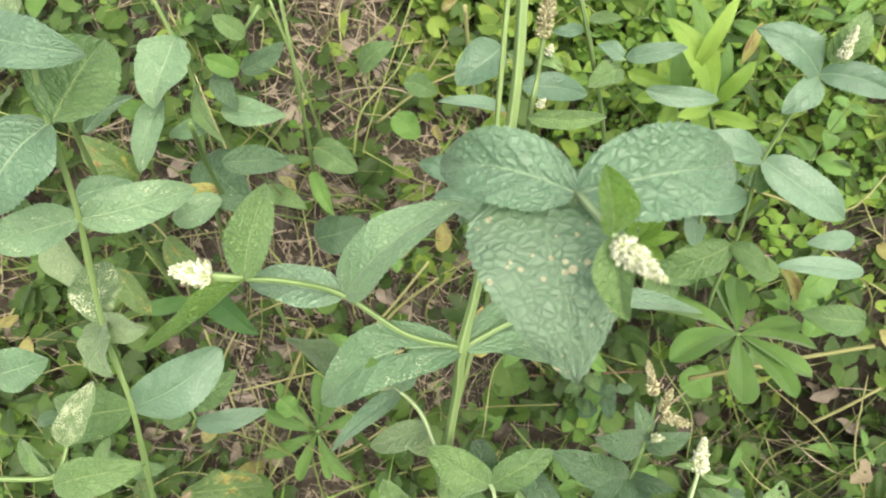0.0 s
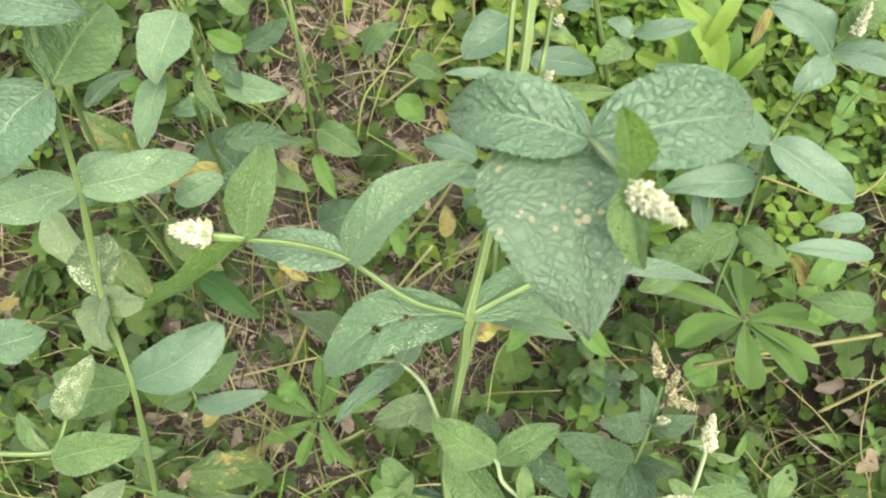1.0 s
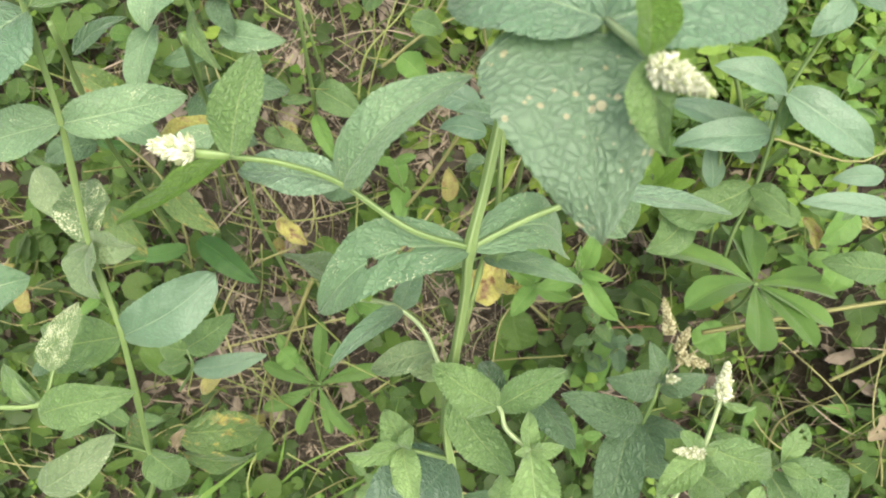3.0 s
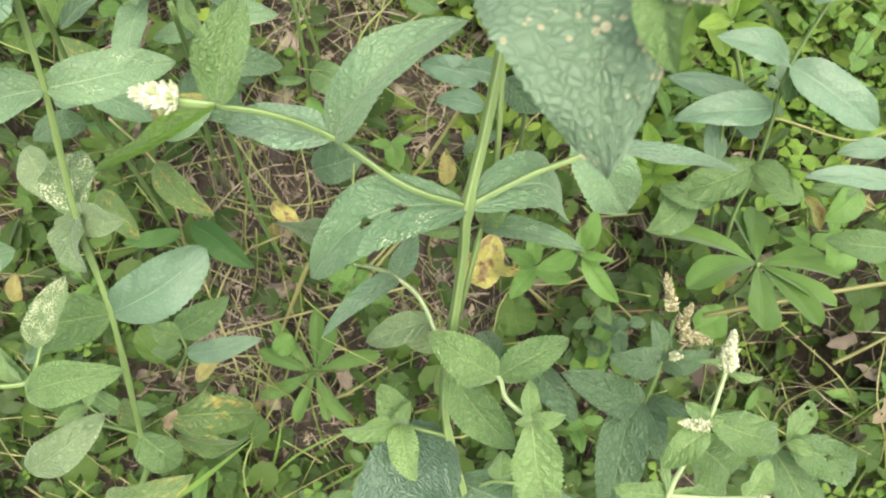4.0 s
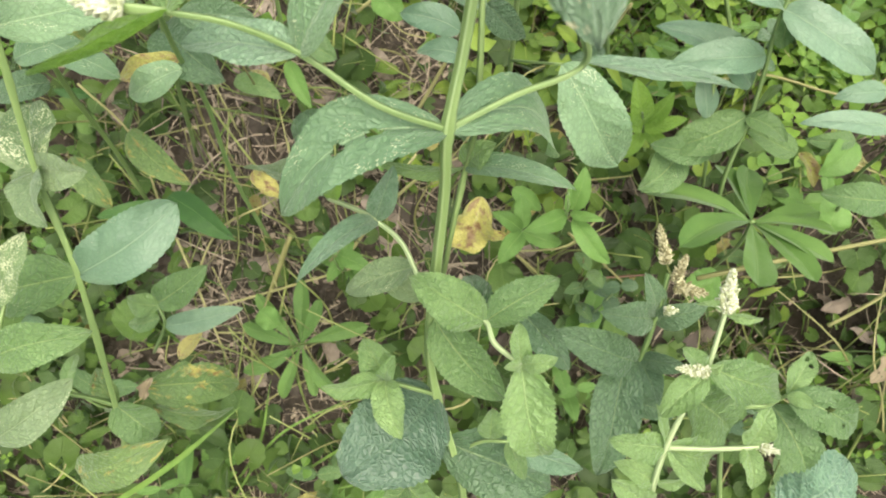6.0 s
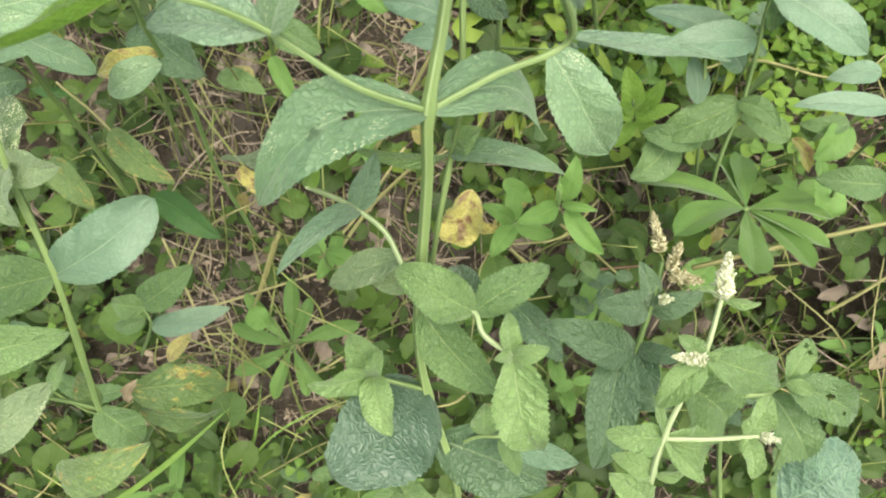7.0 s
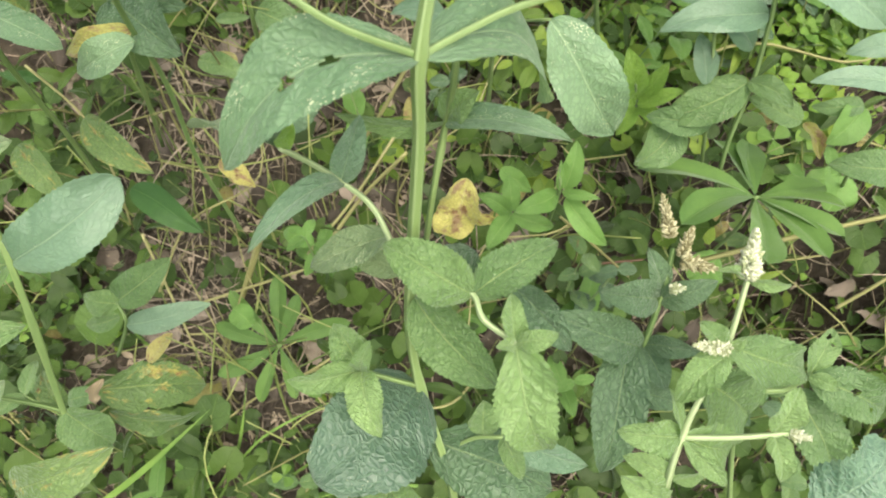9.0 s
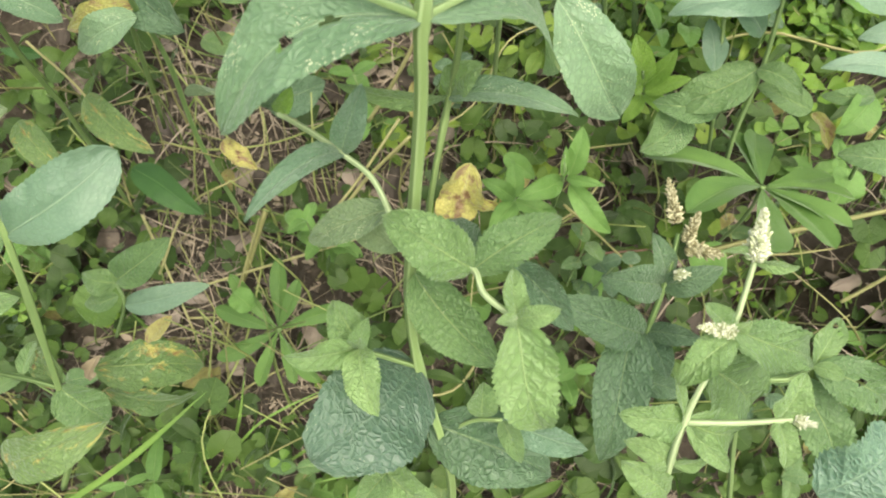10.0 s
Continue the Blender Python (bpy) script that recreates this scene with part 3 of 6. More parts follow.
        runners.append((v, f, [(p[0] / ln, 0.5) for p in v]))
    b, dry = Batch(), Batch()
    for i in range(150):
        x, s = rng.uniform(-0.6, 0.6), rng.uniform(-0.4, 0.5)
        m = turned(on_bank(x, s, rng.uniform(0.008, 0.05)), OUT + Vector((rng.gauss(0, 0.25), rng.gauss(0, 0.25), 0)), rng.uniform(0, 6.3), rng.uniform(0.5, 1.0), rng.gauss(0, 0.12))
        (b if i % 2 else dry).add(rng.choice(runners), m)
    b.done("green_runners", SPROUT, "long yellow-green runners lying over the litter", "grass")
    dry.done("dry_runners", STALK, "long dry straw-coloured stalks lying over the litter", "litter")
    # low green cover
    rounds = [round_leaf(0.0085 + 0.0011 * i, i, 7 + i % 4) for i in range(8)]
    ovals = [blade(0.026, 0.014, arch=0.1, fold=0.2, teeth=7, serr=0.07, quilt=0.5, nu=14, nh=4, seed=40 + i) for i in range(8)]
    lances = [blade(0.036, 0.008, a=0.7, b=0.95, arch=0.14, fold=0.25, teeth=5, serr=0.0, quilt=0.1, nu=14, nh=3, seed=60 + i) for i in range(8)]
    trefs = [trefoil(0.0105, 80 + 3 * i) for i in range(6)]
    stalks = [strip(1.0, 0.06, 0.12, 90 + i, 4) for i in range(4)]
    cover, fresh, sorrel, st = Batch(), Batch(), Batch(), Batch()
    for turn in range(15500):
        x, s = rng.uniform(-0.95, 0.95), rng.uniform(-0.6, 0.7)
        if turn > 11000:
            x, s = rng.gauss(0.2, 0.27), max(0.06, rng.gauss(0.27, 0.14))
        gap = bare(x, s)
        if rng.random() < gap * 0.88:
            continue
        high = rng.uniform(0.012, 0.075) * (1.0 - 0.5 * gap)
        at = on_bank(x, s, high)
        at += Vector((rng.gauss(0, 0.006), rng.gauss(0, 0.006), 0))
        n = OUT * 0.6 + Vector((rng.gauss(0, 0.33), rng.gauss(0, 0.33), 0.55))
        kind = rng.random()
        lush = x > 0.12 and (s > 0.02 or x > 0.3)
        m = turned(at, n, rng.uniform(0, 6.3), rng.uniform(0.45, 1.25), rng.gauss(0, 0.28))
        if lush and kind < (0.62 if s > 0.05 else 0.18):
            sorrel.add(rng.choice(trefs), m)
        # more of the bright-painted leaves to the right and up the slope
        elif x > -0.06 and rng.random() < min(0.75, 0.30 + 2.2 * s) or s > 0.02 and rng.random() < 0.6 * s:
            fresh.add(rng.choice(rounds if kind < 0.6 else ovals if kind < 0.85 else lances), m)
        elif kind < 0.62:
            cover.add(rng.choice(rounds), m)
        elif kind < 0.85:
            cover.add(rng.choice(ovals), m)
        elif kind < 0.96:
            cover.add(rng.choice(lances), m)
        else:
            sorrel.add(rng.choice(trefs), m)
        if rng.random() < 0.35:
            d = (on_bank(x + rng.gauss(0, 0.02), s - 0.03, 0.0) - at)
            q = d.to_track_quat("X", "Z").to_matrix().to_4x4()
            st.add(rng.choice(stalks), Matrix.Translation(at) @ q @ Matrix.Diagonal((d.length, 0.03, 0.03, 1)))
    yel = Batch()
    for _ in range(110):
        x, s = rng.uniform(-0.7, 0.7), rng.uniform(-0.45, 0.5)
        yel.add(rng.choice(ovals), turned(on_bank(x, s, rng.uniform(0.01, 0.07)), OUT + Vector((rng.gauss(0, 0.4), rng.gauss(0, 0.4), 0.3)), rng.uniform(0, 6.3), rng.uniform(0.5, 1.3)))
    yel.done("yellowed_leaves", YELLOW_BITS, "small yellow and brown fading leaves among the weeds", "ground cover")
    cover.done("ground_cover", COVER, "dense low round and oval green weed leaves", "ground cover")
    fresh.done("fresh_ground_cover", COVER_FRESH_LIT, "yellow-green low weed leaves, coloured brighter for the open light higher up the bank", "ground cover")
    sorrel.done("wood_sorrel", COVER_LIGHT, "bright yellow-green three-part wood sorrel leaves", "ground cover")
    st.done("leaf_stalks", GRASS, "thin green leaf stalks among the ground cover", "ground cover")
    blades = [strip(rng.uniform(0.06, 0.16), rng.uniform(0.0018, 0.0035), 0.5, 200 + i, 8) for i in range(12)]
    b = Batch()
    for _ in range(520):
        x, s = rng.uniform(-0.9, 0.9), rng.uniform(-0.55, 0.65)
        b.add(rng.choice(blades), turned(on_bank(x, s, 0.0), Vector((rng.gauss(0, 1), rng.gauss(0, 1), 0.4)), rng.uniform(0, 6.3), rng.uniform(0.6, 1.2)))
    b.done("grass_blades", GRASS, "scattered thin green grass blades", "grass")




def meadow():
    """The same growth goes on over the bank round the place, thinner and coarser; a taller unseen strip is added for
    shade.
    """
    rnd = random.Random(9)
    tufts = []
    for i in range(10):
        v, f, uv = [], [], []
        for k in range(7):
            lv, lf, lu = blade(rnd.uniform(0.05, 0.11), rnd.uniform(0.02, 0.045), arch=0.2, fold=0.3, serr=0, quilt=0, nu=4, nh=1, seed=i * 9 + k)
            m = turned(Vector((rnd.gauss(0, 0.03), rnd.gauss(0, 0.03), rnd.uniform(0, 0.06))), Vector((rnd.gauss(0, 0.5), rnd.gauss(0, 0.5), 1)), rnd.uniform(0, 6.3))
            o = len(v)
            v += [tuple(m @ Vector(p)) for p in lv]
            f += [tuple(j + o for j in q) for q in lf]
            uv += lu
        tufts.append((v, f, uv))
    b, fresh = Batch(), Batch()
    for _ in range(14000):
        x, y = rnd.gauss(0, 2.6), 0.5 + rnd.gauss(0, 2.2)
        if abs(x) < 0.8 and -0.02 < y < 0.92 or rnd.random() < 0.25 * noise.noise((x, y, 7)) + 0.1:
            continue
        # added tall strip, out of view, that keeps light off the lower bank
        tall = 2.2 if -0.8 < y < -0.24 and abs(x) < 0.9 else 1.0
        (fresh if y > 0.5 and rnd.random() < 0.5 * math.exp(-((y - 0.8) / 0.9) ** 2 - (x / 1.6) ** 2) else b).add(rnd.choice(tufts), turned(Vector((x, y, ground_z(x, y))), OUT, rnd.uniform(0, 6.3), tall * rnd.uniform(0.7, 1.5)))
    fresh.done("fresh_meadow_weeds", COVER_FRESH_LIT, "yellow-green weeds, coloured brighter for the open light on the upper bank", "ground cover")
    b.done("meadow_weeds", COVER, "low green weeds covering the rest of the bank, with an added taller strip for shade", "ground cover")


ground_stuff()
meadow()


# ---- young weeds between the tall plants ----
def weed_plants():
    makes = []
    for i in range(7):
        ln = (0.030, 0.036, 0.042, 0.034, 0.028, 0.040, 0.046)[i]
        v, f, uv = blade(ln, ln * (0.55, 0.5, 0.45, 0.62, 0.7, 0.34, 0.5)[i], arch=0.12, fold=0.2, nu=22, nh=5, seed=300 + i, serr=0.09 if i != 5 else 0.0)
        ob = link_mesh("leaf", v, f, (MINT, WEED, MINT, WEED, MINT_DARK, WEED, MINT_OLD)[i], None, "", uv)
        makes.append(ob.data)
        bpy.data.objects.remove(ob)
    rnd = random.Random(77)
    made = 0
    while made < 84:
        x, s = rnd.uniform(-0.62, 0.62), rnd.uniform(-0.42, 0.48)
        if bare(x, s) > 0.25:
            continue
        made += 1
        foot_at = on_bank(x, s, -0.002)
        high = rnd.uniform(0.05, 0.16)
        lean = Vector((rnd.gauss(0, 0.18), rnd.gauss(-0.25, 0.15), 1)).normalized()
        w = thing("weed", foot_at, "young green weed with paired oval leaves", "plant", "young weeds")
        top = foot_at + lean * high
        stem(w, [foot_at, foot_at.lerp(top, 0.5) + Vector((rnd.gauss(0, 0.006), rnd.gauss(0, 0.006), 0)), top], 0.0013, 0.0007, rnd.choice((STEM, STEM, STEM_DARK)), sides=5, steps=4)
        k = rnd.randrange(7)
        spin = rnd.uniform(0, 6.3)
        levels = max(2, int(high / 0.035))
        for q in range(levels):
            at = foot_at.lerp(top, (q + 1) / levels)
            size = rnd.uniform(0.7, 1.15) * (1.0 if q < levels - 1 else 0.7)
            for side in range(2):
                an = spin + q * 1.57 + side * 3.14 + rnd.gauss(0, 0.2)
                d = Vector((math.cos(an), math.sin(an), rnd.uniform(-0.25, 0.35))).normalized()
                up = (Vector((0, -0.35, 1)) - Vector((0, -0.35, 1)).dot(d) * d).normalized()
                m = Matrix((d, up.cross(d), up)).transposed().to_4x4()
                lf = new("leaf", makes[k])
                lf.parent = w
                lf.matrix_parent_inverse = Matrix.Translation(-foot_at)
                lf.matrix_basis = Matrix.Translation(at) @ m @ Matrix.Scale(size, 4)


weed_plants()


# ---- creeping ground plants, leaf by leaf ----
def creepers():
    rnd = random.Random(21)
    rounds, trefs = [], []
    for i in range(6):
        ob = link_mesh("leaf", *round_leaf(0.0098 + 0.0013 * i, 500 + i, 7 + i % 4)[:2], WEED_ROUND, None, "", round_leaf(0.0098 + 0.0013 * i, 500 + i, 7 + i % 4)[2])
        rounds.append(ob.data)
        bpy.data.objects.remove(ob)
    for i in range(4):
        v, f, uv = trefoil(0.0135, 520 + 3 * i)
        ob = link_mesh("leaf", v, f, SORREL_ONE, None, "", uv)
        trefs.append(ob.data)
        bpy.data.objects.remove(ob)
    made = 0
    while made < 74:
        x, s = rnd.uniform(-0.55, 0.58), rnd.uniform(-0.36, 0.42)
        if bare(x, s) > 0.55:
            continue
        made += 1
        sorrel = x > 0.14 and s > 0.0 and rnd.random() < 0.75
        at = on_bank(x, s, 0.0)
        label = "yellow-green wood sorrel with three-part leaves" if sorrel else "creeping ground ivy with round scalloped leaves"
        w = thing("wood_sorrel_plant" if sorrel else "ground_ivy_plant", at, label, "plant", "wood sorrel" if sorrel else "ground ivy")
        for _ in range(rnd.randint(4, 6)):
            a = rnd.uniform(0, 6.3)
            out = Vector((math.cos(a), math.sin(a), 0)) * rnd.uniform(0.01, 0.04)
            tip = at + out + Vector((0, 0, out.y * 0.7)) + OUT * rnd.uniform(0.035, 0.085)
            stem(w, [at + out * 0.2, at.lerp(tip, 0.6) + out * 0.2, tip], 0.0006, 0.0005, STEM, name="stalk", sides=4, steps=3)
            lf = new("leaf", rnd.choice(trefs if sorrel else rounds))
            lf.parent = w
            lf.matrix_parent_inverse = Matrix.Translation(-at)
            lf.matrix_basis = turned(tip, OUT * 0.7 + Vector((rnd.gauss(0, 0.25), rnd.gauss(0, 0.25), 0.5)), rnd.uniform(0, 6.3), rnd.uniform(0.7, 1.2))


creepers()


# ---- plants ----

A = thing("mint_plant", (0.0165, 0.0789, 0.0912), "tall green mint plant with wrinkled toothed leaves and pale flower spikes", "plant", "mint plants")
stem(A, [(0.0253, 0.1985, 0.8680), (0.0232, 0.1753, 0.8261), (0.0136, 0.1469, 0.7721), (0.0074, 0.1304, 0.7464), (0.0062, 0.1263, 0.7173), (0.0018, 0.1205, 0.6620), (-0.0010, 0.1162, 0.6174), (0.0016, 0.1074, 0.5763), (0.0148, 0.0791, 0.5061), (0.0153, 0.0805, 0.3727)], 0.0015, 0.0020, knots=(0.333, 0.556, 0.777), ridge=0.24, sides=16)
leaf(A, (0.0074, 0.1304, 0.7464), (-0.0515, 0.1170, 0.7188), 0.37, 12, bend=-0.17, nu=110, nh=14, mat=MINT_SPECK, arch=0.16, fold=0.12, wave=0.15, label='large mint leaf with insect holes and pale specks', holes=[(0.51, 0.10, 0.04, 0.13), (0.31, 0.04, 0.05, 0.09)])
leaf(A, (0.0074, 0.1304, 0.7464), (0.0497, 0.1631, 0.6945), 0.34, -30, bend=0.1, mat=MINT_SPECK, arch=0.18, fold=0.1, wave=0.1)
arm = stem(A, [(0.0074, 0.1304, 0.7464), (-0.0137, 0.1297, 0.7587), (-0.0364, 0.1390, 0.7714), (-0.0526, 0.1366, 0.7844), (-0.0683, 0.1335, 0.7917)], 0.0011, 0.0009, name='side_branch')
leaf(arm, (-0.0364, 0.1390, 0.7714), (0.0036, 0.1556, 0.8081), 0.36, -22, mat=MINT_SPECK, arch=0.1, fold=0.3)
leaf(arm, (-0.0364, 0.1390, 0.7714), (-0.0734, 0.1460, 0.7703), 0.44, 22, mat=MINT_BLUE, arch=0.05, fold=0.25)
leaf(arm, (-0.0683, 0.1335, 0.7917), (-0.0600, 0.1585, 0.8123), 0.46, 5, mat=MINT, arch=0.06, fold=0.3)
leaf(arm, (-0.0683, 0.1335, 0.7917), (-0.0925, 0.1021, 0.8023), 0.36, 55, mat=MINT_BACKLIT, arch=-0.04, fold=0.35)
spike(arm, (-0.0785, 0.1330, 0.7940), (-0.0918, 0.1335, 0.7969), 0.0060, whorls=16, around=28, label='pale cream mint flower spike')
stem(arm, [(-0.0683, 0.1335, 0.7917), (-0.0792, 0.1335, 0.7932)], 0.0012, 0.0016, name='spike_stalk', steps=3)
arm2 = stem(A, [(0.0074, 0.1304, 0.7464), (0.0289, 0.1413, 0.7498), (0.0531, 0.1516, 0.7543), (0.0396, 0.1332, 0.8003), (0.0343, 0.1176, 0.8570)], 0.0011, 0.0010, name='side_branch')
leaf(arm2, (0.0531, 0.1516, 0.7543), (0.1040, 0.1453, 0.7478), 0.18, -35, mat=MINT_BLUE, arch=0.0, fold=0.25, droop=0.0, twist=0.0)
leaf(arm2, (0.0531, 0.1516, 0.7543), (0.0367, 0.1583, 0.7812), 0.34, 50, mat=MINT, arch=0.1, fold=0.3)
leaf(arm2, (0.0343, 0.1176, 0.8570), (-0.0026, 0.1360, 0.8486), 0.50, 5, nu=90, nh=12, mat=MINT_BLUE, arch=0.12, fold=0.2)
leaf(arm2, (0.0343, 0.1176, 0.8570), (0.0805, 0.1296, 0.8555), 0.52, -5, nu=90, nh=12, mat=MINT_BLUE, arch=0.12, fold=0.2)
leaf(arm2, (0.0211, 0.1237, 0.8522), (0.0349, 0.0784, 0.8261), 0.76, 0, nu=96, nh=12, mat=MINT_SPOT, arch=0.12, fold=-0.05, wave=0.12, veins=7, label='broad hanging mint leaf with brown feeding spots', a=0.38, b=0.98, droop=0.1, twist=0.1)
stem(arm2, [(0.0343, 0.1176, 0.8570), (0.0411, 0.1010, 0.8607)], 0.0009, 0.0008, mat=STEM_PALE, name='spike_stalk', steps=3)
leaf(arm2, (0.0405, 0.1015, 0.8611), (0.0379, 0.1101, 0.8756), 0.62, 20, mat=MINT_BACKLIT, arch=0.1, fold=0.4)
leaf(arm2, (0.0405, 0.1010, 0.8607), (0.0431, 0.0835, 0.8509), 0.50, 30, mat=MINT_YOUNG, arch=0.1, fold=0.4)
spike(arm2, (0.0409, 0.0985, 0.8614), (0.0488, 0.0844, 0.8668), 0.0042, whorls=15, around=26, seed=4, label='pale cream mint flower spike')
sub = stem(A, [(0.0018, 0.1205, 0.6620), (-0.0027, 0.1175, 0.6696), (-0.0107, 0.1323, 0.6775), (-0.0215, 0.1416, 0.6808), (-0.0272, 0.1349, 0.6977), (-0.0338, 0.1235, 0.7203)], 0.0010, 0.0008, mat=STEM_PALE, name='side_branch')
leaf(sub, (-0.0215, 0.1416, 0.6808), (-0.0126, 0.1507, 0.7035), 0.42, 12, mat=MINT_BLUE, arch=0.05, fold=0.4)
leaf(sub, (-0.0215, 0.1416, 0.6808), (-0.0483, 0.1102, 0.6914), 0.22, 12, mat=MINT_BLUE, arch=0.2, fold=0.2)
leaf(sub, (-0.0338, 0.1235, 0.7203), (-0.0771, 0.1682, 0.6831), 0.22, 60, mat=MINT_PALE, arch=0.06, fold=0.3)
leaf(sub, (-0.0338, 0.1235, 0.7203), (-0.0289, 0.1253, 0.7276), 0.60, 30, mat=MINT_FRESH, arch=0.1, fold=0.4)
leaf(A, (-0.0053, 0.1290, 0.6650), (-0.0359, 0.1242, 0.6531), 0.42, 15, mat=MINT_PALE, arch=0.12, fold=0.1)
spr = stem(A, [(0.0018, 0.1205, 0.6620), (0.0107, 0.1115, 0.6654), (0.0215, 0.0998, 0.6709), (0.0242, 0.0900, 0.6724), (0.0339, 0.0818, 0.6705)], 0.0010, 0.0009, mat=STEM_PALE, name='side_branch')
leaf(spr, (0.0215, 0.0998, 0.6709), (-0.0066, 0.1121, 0.6854), 0.55, 0, mat=MINT, arch=0.15, fold=0.15, serr=0.12, wave=0.3)
leaf(spr, (0.0215, 0.0998, 0.6709), (0.0501, 0.1121, 0.6817), 0.46, -10, mat=MINT, arch=0.1, fold=0.2, serr=0.12, wave=0.3)
leaf(spr, (0.0215, 0.0998, 0.6709), (0.0169, 0.1239, 0.6656), 0.50, 0, mat=MINT_DARK, arch=0.1, fold=0.2, serr=0.12, wave=0.3)
leaf(spr, (0.0339, 0.0818, 0.6705), (0.0430, 0.0540, 0.6411), 0.50, 0, mat=MINT_YOUNG, arch=0.1, fold=0.2, serr=0.12, wave=0.3)
leaf(spr, (0.0339, 0.0818, 0.6705), (0.0332, 0.0954, 0.6786), 0.52, 10, mat=MINT_YOUNG, arch=0.1, fold=0.35, serr=0.12, wave=0.3)
leaf(spr, (0.0339, 0.0818, 0.6705), (0.0469, 0.0818, 0.6764), 0.52, -10, mat=MINT_YOUNG, arch=0.15, fold=0.3, serr=0.12, wave=0.3)
leaf(spr, (0.0339, 0.0818, 0.6705), (0.0271, 0.0790, 0.6744), 0.60, 10, mat=MINT_YOUNG, arch=0.15, fold=0.3, serr=0.12, wave=0.3)
leaf(A, (0.0016, 0.1160, 0.6417), (0.0306, 0.0838, 0.6290), 0.48, 10, mat=MINT, arch=0.1, fold=0.15)
leaf(A, (0.0389, 0.1179, 0.6431), (0.0582, 0.0938, 0.6360), 0.45, 10, mat=MINT_DARK, arch=0.12, fold=0.2)
leaf(A, (-0.0021, 0.1242, 0.6475), (-0.0220, 0.1324, 0.6532), 0.50, 0, mat=MINT_PALE, arch=0.1, fold=0.2)
leaf(A, (0.0016, 0.1074, 0.5763), (-0.0408, 0.0645, 0.5874), 0.80, 10, nu=90, nh=12, mat=DARK_BLISTER, arch=0.12, fold=-0.1, wave=0.1, veins=8, label='large dark crinkled mint leaf', a=0.42, b=0.55, torn=0.15)
spl = stem(A, [(0.0016, 0.1074, 0.5763), (-0.0109, 0.1054, 0.5916), (-0.0221, 0.1046, 0.6032)], 0.0011, 0.0009, name='side_branch', steps=4)
leaf(spl, (-0.0221, 0.1046, 0.6032), (-0.0315, 0.1180, 0.6187), 0.75, 0, mat=MINT, arch=0.1, fold=0.2, serr=0.12, wave=0.3)
leaf(spl, (-0.0221, 0.1046, 0.6032), (-0.0495, 0.0968, 0.6136), 0.42, -10, mat=MINT_YOUNG, arch=0.12, fold=0.3, serr=0.12, wave=0.3)
leaf(spl, (-0.0220, 0.1038, 0.6051), (-0.0149, 0.0769, 0.6022), 0.55, 0, mat=MINT_YOUNG, arch=0.12, fold=0.3, serr=0.12, wave=0.3)
leaf(spl, (-0.0220, 0.1038, 0.6051), (-0.0172, 0.1067, 0.6231), 0.45, 0, mat=MINT_YOUNG, arch=0.12, fold=0.3, serr=0.12, wave=0.3)
leaf(A, (0.0057, 0.0943, 0.5411), (0.0621, 0.0722, 0.5256), 0.58, 0, mat=MINT_DARK, arch=0.1, fold=0.15)
leaf(A, (0.0056, 0.0921, 0.5396), (-0.0173, 0.1206, 0.5351), 0.50, 0, mat=MINT_DARK, arch=0.1, fold=0.15)
sp3 = stem(A, [(0.0123, 0.0911, 0.5328), (0.0254, 0.0913, 0.5512), (0.0375, 0.0875, 0.5608)], 0.0011, 0.0009, name='side_branch', steps=4)
leaf(sp3, (0.0287, 0.0889, 0.5618), (0.0301, 0.1014, 0.5705), 0.90, 0, mat=MINT, arch=0.1, fold=0.3)
leaf(sp3, (0.0375, 0.0875, 0.5608), (0.0729, 0.0719, 0.5620), 0.38, 0, mat=MINT_BLUE, arch=0.1, fold=0.2)
leaf(sp3, (0.0375, 0.0875, 0.5608), (0.0443, 0.0687, 0.5598), 0.50, 0, mat=MINT, arch=0.1, fold=0.2)
leaf(A, (-0.0142, 0.0698, 0.5484), (-0.0265, 0.0545, 0.5498), 0.70, 0, mat=MINT, arch=0.1, fold=0.2)
leaf(A, (-0.0142, 0.0698, 0.5484), (0.0078, 0.0539, 0.5495), 0.70, 0, mat=MINT, arch=0.1, fold=0.2)
leaf(A, (-0.0141, 0.0719, 0.5498), (-0.0060, 0.0894, 0.5499), 0.60, 0, mat=MINT_YOUNG, arch=0.1, fold=0.2)

B = thing("mint_plant", (0.0077, 0.1376, 0.1322), "tall green mint plant with wrinkled toothed leaves and pale flower spikes", "plant", "mint plants")
stem(B, [(0.0254, 0.2424, 0.8340), (0.0221, 0.2109, 0.7876), (0.0203, 0.1706, 0.7166), (0.0167, 0.1756, 0.6720), (0.0083, 0.1607, 0.6242), (0.0004, 0.1852, 0.4949), (-0.0065, 0.2030, 0.3364)], 0.0010, 0.0013, mat=STEM_DARK, knots=(0.55,))
leaf(B, (0.0167, 0.1756, 0.6720), (-0.0236, 0.1675, 0.6867), 0.2, -55, mat=MINT, arch=0.08, fold=0.2)
leaf(B, (0.0167, 0.1756, 0.6720), (0.0600, 0.1530, 0.6860), 0.24, -20, mat=MINT_SPECK, arch=0.12, fold=0.2)
leaf(B, (0.0167, 0.1756, 0.6720), (0.0269, 0.1705, 0.6921), 0.60, 0, mat=MINT_YOUNG, arch=0.1, fold=0.3)
leaf(B, (0.0241, 0.2014, 0.7382), (0.0386, 0.1905, 0.7306), 0.62, 10, mat=MINT_DARK, arch=0.2, fold=0.1)
leaf(B, (0.0241, 0.2014, 0.7382), (0.0040, 0.1979, 0.7479), 0.50, 10, mat=MINT_BLUE, arch=0.1, fold=0.2)

